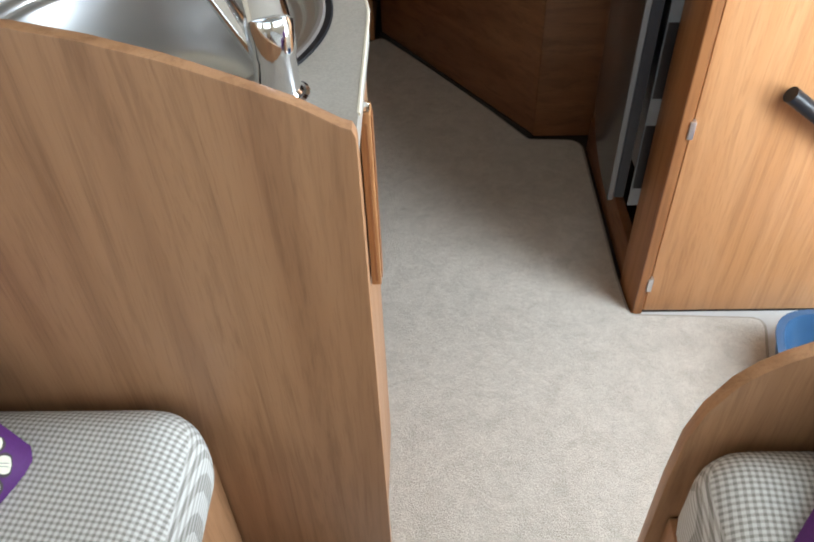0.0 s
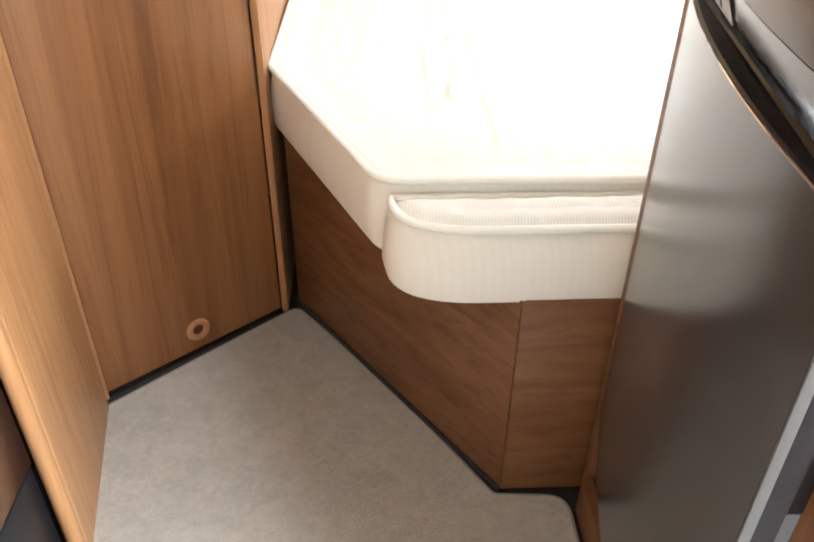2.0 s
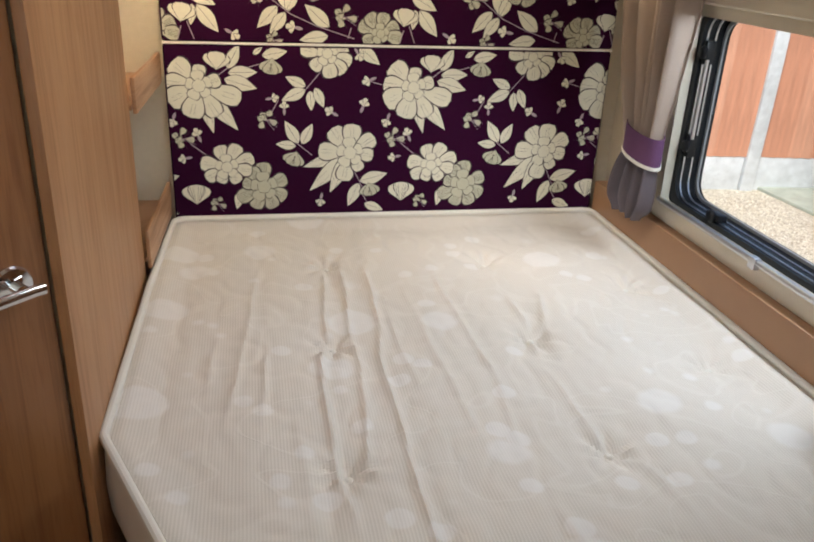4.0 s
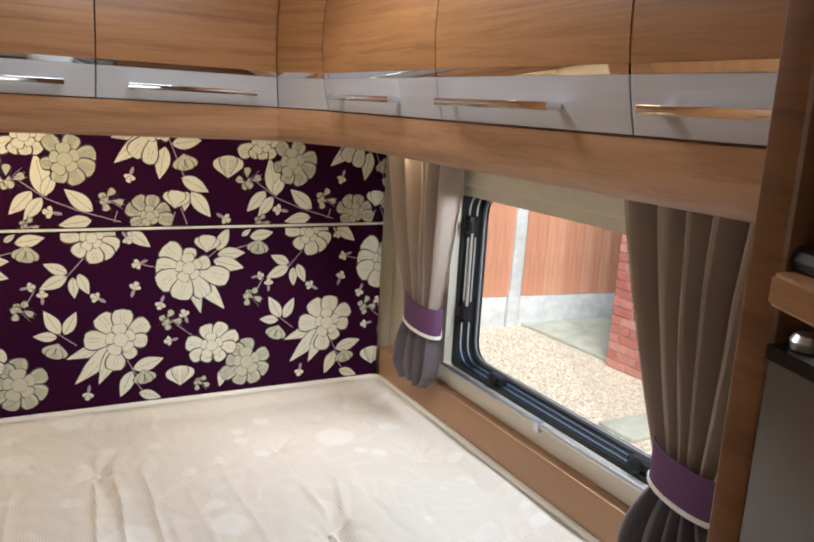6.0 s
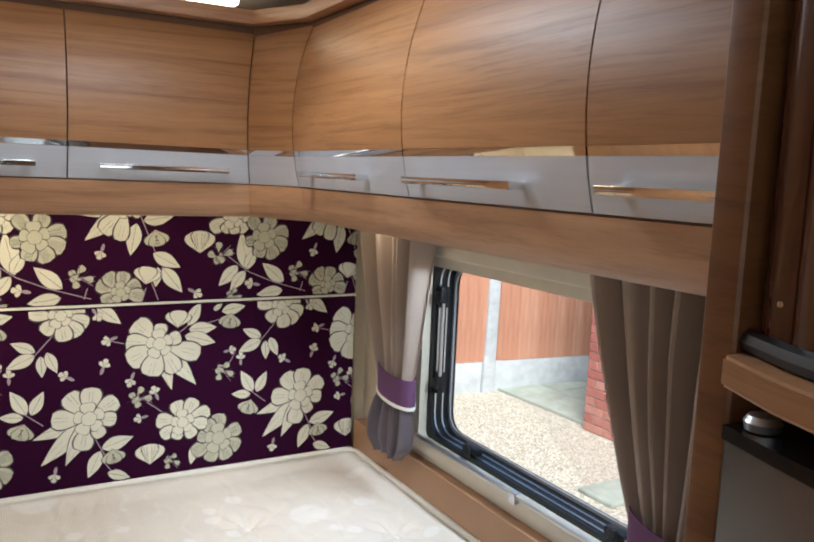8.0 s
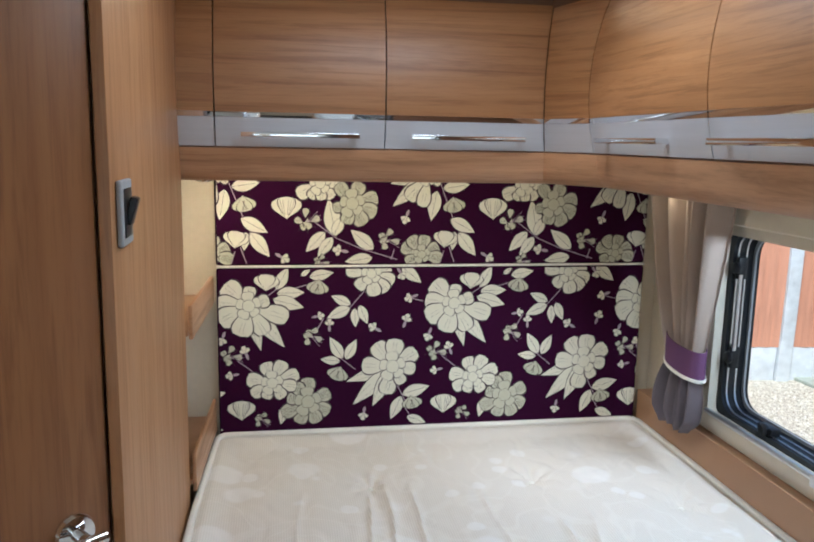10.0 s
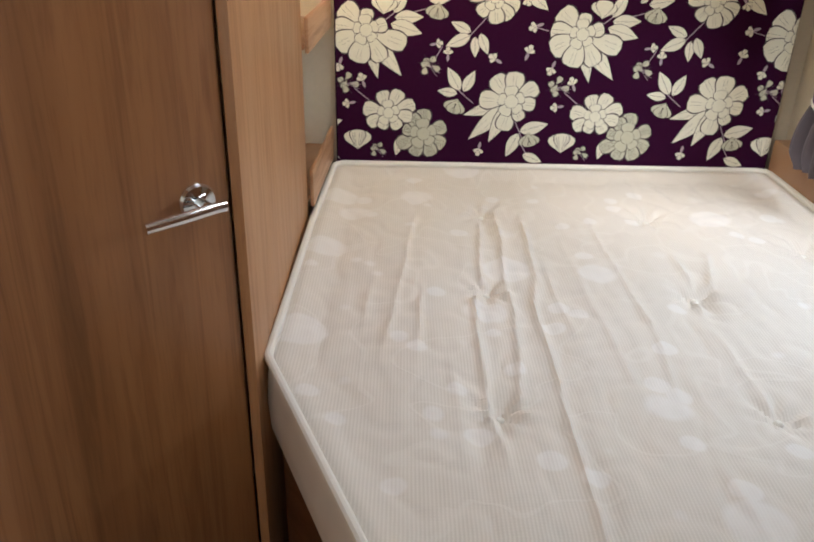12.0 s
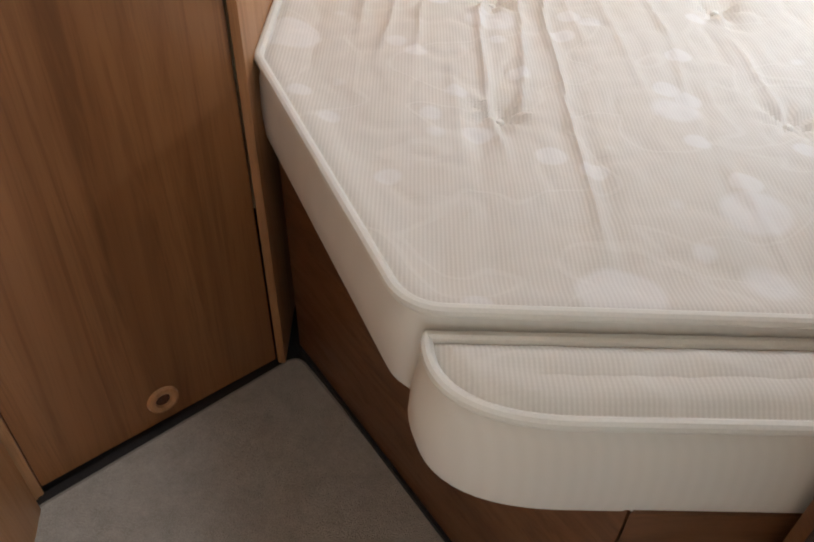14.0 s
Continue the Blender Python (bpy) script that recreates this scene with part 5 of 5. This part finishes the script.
part("door_panel", box(0.705, 1.28, 1.346, 1.3715, -0.006, 1.86, 0.003), WOOD_PANEL, cup, "pale wood door")
for z in (0.093, 0.516, 1.05):
    part("hinge", box(0.694, 0.706, 1.3305, 1.3455, z - 0.02, z + 0.02, 0.002), ALUMINIUM, cup, "small metal hinge")
hd = part("handle", tube([(0.860, 1.322, 0.600), (0.900, 1.322, 0.571), (0.950, 1.322, 0.535), (1.02, 1.322, 0.485)], 0.0165, 16), BLACK, cup, "thick black tubular handle")
for p in ((0.875, 0.589), (1.0, 0.499)):
    part("handle_foot", lathe([(0.010, 0.0), (0.010, 0.03)], (p[0], 1.348, p[1]), 12, pose(0, 0, 0, 90)), BLACK, hd)

# blue tub in the entrance
tub = thing("plastic_tub", (1.14, 1.05, -0.01), "blue plastic tub standing by the entrance", "tub")
TUB = rounded([(0.945, 1.235), (1.33, 1.245), (1.33, 0.80), (0.845, 0.80)], 0.10, 8)


def scaled(line, k):
    cx, cy = 1.14, 1.05
    return [(cx + (x - cx) * k, cy + (y - cy) * k) for x, y in line]


bm = bmesh.new()
rings = [[bm.verts.new((x, y, z)) for x, y in scaled(TUB, k)] for k, z in ((0.86, -0.010), (0.88, -0.009), (0.985, 0.10), (1.0, 0.102), (1.0, 0.108), (0.93, 0.108), (0.915, 0.10), (0.83, 0.006))]
for a, b in zip(rings, rings[1:]):
    for k in range(len(a)):
        bm.faces.new((a[k], a[(k + 1) % len(a)], b[(k + 1) % len(a)], b[k]))
bm.faces.new(rings[0])
bm.faces.new(rings[-1])
part("tub_body", bm, BLUE, tub)

# ---- kitchen ----
kit = thing("kitchen_unit", (-0.3, 1.0, 0), "wood kitchen unit with arched end panel and round sink", "kitchen unit")
TOP = [(-0.915, 1.085), (-0.60, 1.086), (-0.40, 1.080), (-0.30, 1.072), (-0.202, 1.059), (-0.136, 1.044), (-0.068, 1.023), (0.0, 0.996), (0.055, 0.968), (0.098, 0.942)]
TOP = [(x, z - 0.007 if x < 0.05 else z - 0.003) for x, z in TOP]
end = [(-0.915, -0.011), (0.113, -0.011), (0.113, 0.925), (0.109, 0.936), *reversed(TOP)]
TURN_UP = Matrix(((1, 0, 0, 0), (0, 0, -1, 0), (0, 1, 0, 0), (0, 0, 0, 1)))
part("end_panel", prism(end, -0.738, -0.720, 0.003, TURN_UP), WOOD_KITCHEN, kit, "wood end panel with an arched top")


def round_end(x, y, a, b):
    """A worktop outline with an elliptic free end."""
    return [(-0.9, 0.7385), (x, 0.7385)] + [(x - a + a * math.cos(math.pi / 2 * k / 20), y - b + b * math.sin(math.pi / 2 * k / 20)) for k in range(21)] + [(-0.9, y)]


WT = round_end(0.111, 1.325, 0.39, 0.325)
SC, SR = Vector((-0.2, 1.002)), 0.262
bm = bmesh.new()
outer = dense(WT, 0.04)
hole = [(SC.x + SR * math.cos(2 * math.pi * k / 64), SC.y + SR * math.sin(2 * math.pi * k / 64)) for k in range(64)]
for z in (0.92,):
    vo = [bm.verts.new((x, y, z)) for x, y in outer]
    vi = [bm.verts.new((x, y, z)) for x, y in hole]
    eo = [bm.edges.new((vo[k], vo[(k + 1) % len(vo)])) for k in range(len(vo))]
    ei = [bm.edges.new((vi[k], vi[(k + 1) % len(vi)])) for k in range(len(vi))]
    bmesh.ops.triangle_fill(bm, edges=eo + ei, use_beauty=True)
low_o = [bm.verts.new((x, y, 0.886)) for x, y in outer]
for k in range(len(vo)):
    bm.faces.new((vo[k], vo[(k + 1) % len(vo)], low_o[(k + 1) % len(vo)], low_o[k]))
part("worktop", bm, WORKTOP, kit, "grey-beige laminate worktop with a rounded end")
part("worktop_lip", tube([(x, y, 0.9185) for x, y in dense(WT, 0.04) if y > 0.742 and x > -0.88], 0.0026, 6), CREAM_PLASTIC, kit, "pale worktop edging")
bm = upright(round_end(0.103, 1.315, 0.385, 0.32), -0.011, 0.885)
bmesh.ops.delete(bm, geom=[f for f in bm.faces if f.normal.z > 0.9], context="FACES")
part("carcass", bm, WOOD_KITCHEN, kit)
part("cupboard_door", box(0.1045, 0.1185, 0.838, 0.868, 0.597, 0.880, 0.003), WOOD_PANEL, kit, "small wood cupboard door")
part("door_groove", box(0.1110, 0.1140, 0.8365, 0.8378, 0.606, 0.866), WOOD_DOOR, kit, "darker groove on the door edge")
part("door_catch", box(0.110, 0.118, 0.840, 0.850, 0.8802, 0.889, 0.002), CHROME, kit, "small bright catch on the door")
part("door_moulding", box(0.1187, 0.1202, 0.844, 0.863, 0.606, 0.872, 0.0008), WOOD_DOOR, kit)
sink = thing("round_sink", (SC.x, SC.y, 0.92), "round stainless steel sink set into the worktop", "sink")
part("seal", lathe([(SR - 0.001, 0.917), (SR + 0.004, 0.921), (SR + 0.002, 0.9235), (SR - 0.006, 0.9225)], (SC.x, SC.y, 0), 72), RUBBER, sink, "dark seal round the rim")
SINK_STEPS = []
for k in range(3):
    r, z = SR - 0.019 - 0.017 * k, 0.916 - 0.010 * k
    SINK_STEPS += [(r, z + 0.0022), (r - 0.001, z + 0.0008), (r - 0.0025, z), (r - 0.010, z - 0.0006), (r - 0.0125, z - 0.0016), (r - 0.0142, z - 0.0036), (r - 0.0155, z - 0.007)]
part("bowl", lathe([(SR - 0.005, 0.922), (SR - 0.009, 0.9245), (SR - 0.014, 0.9245), (SR - 0.018, 0.922), *SINK_STEPS, (SR - 0.078, 0.865),
                    (SR - 0.086, 0.81), (SR - 0.091, 0.790), (SR - 0.100, 0.777), (SR - 0.114, 0.7705), (SR - 0.135, 0.768), (0.06, 0.766), (0.035, 0.764), (0.0, 0.764)], (SC.x, SC.y, 0), 72), SINK_STEEL, sink, "stepped steel bowl")
part("waste", lathe([(0.034, 0.7655), (0.032, 0.771), (0.024, 0.770), (0.0, 0.766)], (-0.10, 1.01, 0), 28), CHROME, sink, "chrome waste")
part("overflow", box(-0.066, -0.036, 1.182, 1.204, 0.900, 0.9155, 0.005), BLACK, sink, "dark overflow slot")
tap = thing("mixer_tap", (0.02, 0.82, 0.92), "chrome mixer tap standing beside the sink", "tap")
TX, TY = 0.022, 0.814
part("tap_body", lathe([(0.028, 0.9205), (0.028, 0.928), (0.0245, 0.932), (0.0235, 0.970), (0.0255, 0.976), (0.0262, 1.008), (0.0235, 1.017), (0.0, 1.021)], (TX, TY, 0), 30), CHROME, tap)
part("spout", tube([(TX - 0.010, TY + 0.006, 0.957), (TX - 0.035, TY + 0.022, 0.990), (TX - 0.068, TY + 0.044, 1.032), (TX - 0.100, TY + 0.064, 1.070), (TX - 0.108, TY + 0.069, 1.074)], 0.0135, 14, flat=0.8), CHROME, tap, "chrome spout")
part("lever", tube([(TX + 0.004, TY - 0.012, 1.014), (TX - 0.004, TY + 0.014, 1.030), (TX - 0.014, TY + 0.036, 1.043), (TX - 0.022, TY + 0.052, 1.050)], 0.0225, 18, flat=0.40), CHROME, tap, "flat chrome lever")
part("base_ring", lathe([(0.034, 0.9204), (0.034, 0.924), (0.030, 0.926)], (TX, TY, 0), 30), CHROME, tap)

# ---- cooker ----
cook = thing("cooker", (-0.6, 1.64, 0), "black gas cooker with chrome knobs below a dark hob", "cooker")
part("hob_glass", box(-0.90, -0.372, 1.336, 1.936, 0.905, 0.914, 0.003), BLACK, cook, "black glass hob lid")
part("hob_edge", box(-0.371, -0.368, 1.336, 1.936, 0.9015, 0.912, 0.001), ALUMINIUM, cook, "bright metal edge")
part("rail_panel", box(-0.90, -0.374, 1.336, 1.936, 0.845, 0.900), BLACK, cook)
part("control_panel", box(-0.90, -0.372, 1.337, 1.935, 0.765, 0.844, 0.003), BLACK, cook, "dark control panel")
part("oven_door", box(-0.90, -0.366, 1.338, 1.934, 0.30, 0.752, 0.006), plain("dark_brown_glass", (0.03, 0.014, 0.010), 0.1, 0, 0.2, 30, 0.0), cook, "dark brown glass oven door")
part("lower_door", box(-0.90, -0.37, 1.338, 1.934, 0.0, 0.293, 0.006), BLACK, cook)
bar = part("oven_handle", tube([(-0.338, 1.38, 0.742), (-0.338, 1.88, 0.742)], 0.010, 12), CHROME, cook, "chrome oven handle")
for y in (1.40, 1.86):
    part("handle_foot", box(-0.368, -0.338, y - 0.008, y + 0.008, 0.734, 0.750, 0.002), CHROME, bar)
for y in (1.42, 1.50, 1.60, 1.69, 1.76, 1.83):
    knob = part("knob", lathe([(0.024, 0.0), (0.024, 0.004), (0.020, 0.006), (0.019, 0.022), (0.015, 0.026), (0.0, 0.027)], (-0.3718, y, 0.806), 22, pose(0, 0, 0, 0, 90)), CHROME, cook, "chrome control knob")
    part("knob_grip", box(-0.3448, -0.335, y - 0.0035, y + 0.0035, 0.790, 0.822, 0.002), CHROME, knob)

# ---- lounge seats ----


def puffy(x0, x1, y0, y1, z0, z1, r):
    bm = bmesh.new()
    bmesh.ops.create_cube(bm, size=1)
    for v in bm.verts:
        v.co = ((x0 + x1) / 2 + v.co.x * (x1 - x0), (y0 + y1) / 2 + v.co.y * (y1 - y0), (z0 + z1) / 2 + v.co.z * (z1 - z0))
    bmesh.ops.bevel(bm, geom=bm.edges[:], offset=r, segments=7, profile=0.5, affect="EDGES", clamp_overlap=True)
    bmesh.ops.subdivide_edges(bm, edges=[e for e in bm.edges if e.calc_length() > 0.12], cuts=5, use_grid_fill=True)
    for v in bm.verts:
        if v.co.z > z1 - 0.03:
            v.co.z += 0.004 * noise.noise((v.co.x * 8, v.co.y * 8, 3))
    return bm


seat = thing("bench_seat", (-0.5, 0.0, 0), "lounge bench seat with woven check upholstery on wood", "bench seat", "lounge bench seats")
part("seat_cushion", puffy(-0.90, -0.122, -1.9, 0.717, 0.335, 0.524, 0.08), CHECK, seat, "cream and grey woven check cushion")
part("seat_base", box(-0.90, -0.150, -1.9, 0.716, -0.011, 0.334, 0.004), WOOD_KITCHEN, seat, "wood seat base")
seat2 = thing("bench_seat", (0.95, -0.4, 0), "lounge bench seat with arched wood end panel", "bench seat", "lounge bench seats")
part("seat_cushion", puffy(0.506, 1.39, -1.9, 0.6205, 0.34, 0.556, 0.075), CHECK, seat2, "cream and grey woven check cushion")
part("seat_base", box(0.525, 1.39, -1.9, 0.618, -0.009, 0.339, 0.004), WOOD_KITCHEN, seat2, "wood seat base")
arch = [(x + 0.016 if x < 1 else x, z - 0.012 if z > 0 else z) for x, z in [(1.395, -0.009), (0.489, -0.009), (0.489, 0.44), (0.493, 0.535), (0.506, 0.595), (0.529, 0.645), (0.552, 0.672), (0.577, 0.692), (0.62, 0.716), (0.70, 0.74), (0.82, 0.752), (1.395, 0.755)]]
part("end_panel", prism(arch, -0.642, -0.622, 0.004, TURN_UP), WOOD_KITCHEN, seat2, "arched wood end panel")


def scatter_cushion(x, y, z, turn, label):
    c = thing("scatter_cushion", (x, y, z), label, "cushion", "scatter cushions on the benches")
    bm = bmesh.new()
    bmesh.ops.create_grid(bm, x_segments=24, y_segments=24, size=0.5)
    top = bm.copy()
    for b, s in ((bm, 1), (top, -1)):
        for v in b.verts:
            u, w = v.co.x * 2, v.co.y * 2
            k = (1 - abs(u) ** 3) * (1 - abs(w) ** 3)
            pinch = 1 - 0.10 * (1 - abs(u * w))
            v.co = (u * 0.19 * pinch, w * 0.19 * pinch, s * 0.062 * max(0, k) ** 0.6)
    merge(bm, top)
    bmesh.ops.remove_doubles(bm, verts=bm.verts, dist=1e-4)
    m = pose(x, y, z, *turn)
    part("cover", placed(bm, m), PURPLE_SATIN, c)
    pr = Print(0.0)
    for dx, dz, r, n in ((0.125, -0.115, 0.036, 5), (-0.05, 0.03, 0.05, 8), (0.10, 0.10, 0.036, 5)):
        pr.flower(dx, dz, r, n, 0.4, 0, False)
    for v in pr.bm.verts:
        u, w = v.co.x / 0.19, v.co.z / 0.19
        k = max(0, (1 - abs(u) ** 3) * (1 - abs(w) ** 3))
        v.co = (v.co.x, v.co.z, 0.0625 * k ** 0.6 + 0.0012 - v.co.y)
    ob = part("floral_print", placed(pr.bm, m), [PRINT_CREAM, PRINT_SHADE, PRINT_LINE, PRINT_STEM], c)
    ob["kind"] = "stuff"


scatter_cushion(-0.510, 0.505, 0.628, (46, 0, 62), "purple scatter cushion with pale flower leaning on the bench")
scatter_cushion(0.80, 0.46, 0.650, (32, 0, -35), "purple scatter cushion with pale flower on the bench")

# ---- outside ----
GZ = -0.55
single("ground", box(-40, 60, -40, 60, GZ - 0.2, GZ), GRAVEL_BED, "pale gravel ground of the drive", "ground", kind="structure")
rng = random.Random(4)
verts, faces = [], []
for k in range(26000):
    u = rng.random()
    y = 3.2 + 5.0 * u
    x = 1.9 + rng.random() * (0.9 + 2.6 * u)
    if x > 4.97 or y > 7.86:
        continue
    r = rng.uniform(0.005, 0.010)
    a, h = rng.uniform(0, 6.28), rng.uniform(0.45, 0.8)
    n0 = len(verts)
    for j in range(5):
        q = a + j * 1.2566
        verts.append((x + r * math.cos(q) * rng.uniform(0.75, 1.25), y + r * math.sin(q) * rng.uniform(0.75, 1.25), GZ + r * 0.25))
    verts.append((x + r * rng.uniform(-0.3, 0.3), y + r * rng.uniform(-0.3, 0.3), GZ + r * (0.3 + h)))
    faces += [(n0 + j, n0 + (j + 1) % 5, n0 + 5) for j in range(5)]
data = bpy.data.meshes.new("gravel_stones")
data.from_pydata(verts, [], faces)
data.materials.append(GRAVEL)
tagged(new("gravel_stones", data), "loose beige and brown gravel stones", "gravel", kind="stuff")

# fence: panels of upright boards on concrete gravel boards between concrete posts
F0, F1 = Vector((2.90, 8.24)), Vector((6.55, 7.63))
fdir = (F1 - F0).normalized()
FENCE_M = Matrix(((fdir.x, -fdir.y, 0, F0.x), (fdir.y, fdir.x, 0, F0.y), (0, 0, 1, GZ), (0, 0, 0, 1)))


def shared(name, data, parent, m):
    ob = new(name, data)
    ob.parent = parent
    ob.matrix_parent_inverse = Matrix.Translation(parent.location).inverted()
    ob.matrix_basis = m
    return ob


board = mesh_from("board", prism([(0, 0.004), (0, -0.004), (0.118, -0.022), (0.118, -0.008)], 0.30, 1.95), FENCE)
PANEL = 1.83
for k in range(-1, 3):
    u0 = 2.03 - PANEL + k * PANEL - 0.02
    at = FENCE_M @ Vector((u0 + PANEL / 2, 0, 0))
    pan = thing("timber_fence", at, "red-brown stained timber fence panel on concrete boards", "fence", "fence panels")
    for j in range(17):
        shared("board", board, pan, FENCE_M @ Matrix.Translation((u0 + 0.075 + j * 0.100, 0, 0)))
    part("gravel_board", placed(box(u0 + 0.06, u0 + PANEL - 0.06, -0.012, 0.03, -0.02, 0.298, 0.006), FENCE_M), CONCRETE, pan, "pale concrete gravel board")
    for z in (0.45, 1.1, 1.75):
        part("rail", placed(box(u0 + 0.06, u0 + PANEL - 0.06, 0.006, 0.04, z, z + 0.07), FENCE_M), FENCE, pan)
    post = single("fence_post", placed(box(u0 - 0.055, u0 + 0.055, -0.05, 0.06, -0.05, 2.0, 0.012), FENCE_M), CONCRETE, "square pale concrete fence post", "fence post", "fence posts")

# mossy paving between gravel and fence
pav = thing("pavement", (5.3, 7.2, GZ), "green-stained square paving slabs beside the gravel", "paving", kind="structure")
slab = mesh_from("slab", box(-0.222, 0.222, -0.222, 0.222, 0.0, 0.03, 0.006), PAVING)
for i in range(6):
    for j in range(3):
        shared("slab", slab, pav, pose(5.215 + 0.45 * i, 7.77 - 0.45 * j, GZ + 0.001 * ((i * 3 + j) % 4)))
single("paving_slab", box(3.98, 4.42, 5.30, 5.62, GZ + 0.002, GZ + 0.03, 0.008), PAVING, "single pale slab lying in the gravel", "paving slab")

# brick house corner, bricks proud of the mortar
house = thing("brick_building", (5.6, 5.2, GZ), "red brick corner of the neighbouring building", "building")
BX, BY = 4.93, 6.62
part("wall", box(BX + 0.006, BX + 2.4, 2.4, BY - 0.006, GZ - 0.05, 2.9), MORTAR, house, "brick wall backing")
brick = mesh_from("brick", box(0.0, 0.05, -0.1075, 0.1075, 0.0, 0.065, 0.003, 1), BRICK)
for c in range(24):
    for j in range(12):
        y = BY - 0.1075 - 0.225 * j - (0.1125 if c % 2 else 0.0)
        shared("brick", brick, house, pose(BX - 0.004 + 0.003 * ((c * 7 + j * 5) % 3 - 1) * 0.6, y, GZ + 0.005 + 0.075 * c))
    if c % 2:
        shared("brick", brick, house, Matrix.Translation((BX - 0.004, BY - 0.05, GZ + 0.005 + 0.075 * c)) @ Matrix.Diagonal((1, 0.45, 1, 1)))

# small chrome catches on the wood uprights
for x, y, z, turn in ((-0.358, 2.08, 0.94, -80), (0.6715, 1.385, 1.02, 90)):
    hook = thing("cupboard_catch", (x, y, z), "small chrome catch on a wood upright", "catch", "chrome catches")
    m = pose(x, y, z, 0, 0, turn)
    part("plate", placed(box(-0.010, 0.010, -0.004, 0.004, -0.018, 0.018, 0.003), m), CHROME, hook)
    part("hook", placed(tube([(0, 0.003, 0.008), (0, -0.016, 0.006), (0, -0.020, -0.010), (0, -0.012, -0.022)] if turn > 0 else [(0, -0.003, 0.008), (0, 0.016, 0.006), (0, 0.020, -0.010), (0, 0.012, -0.022)], 0.004, 8), m), CHROME, hook)
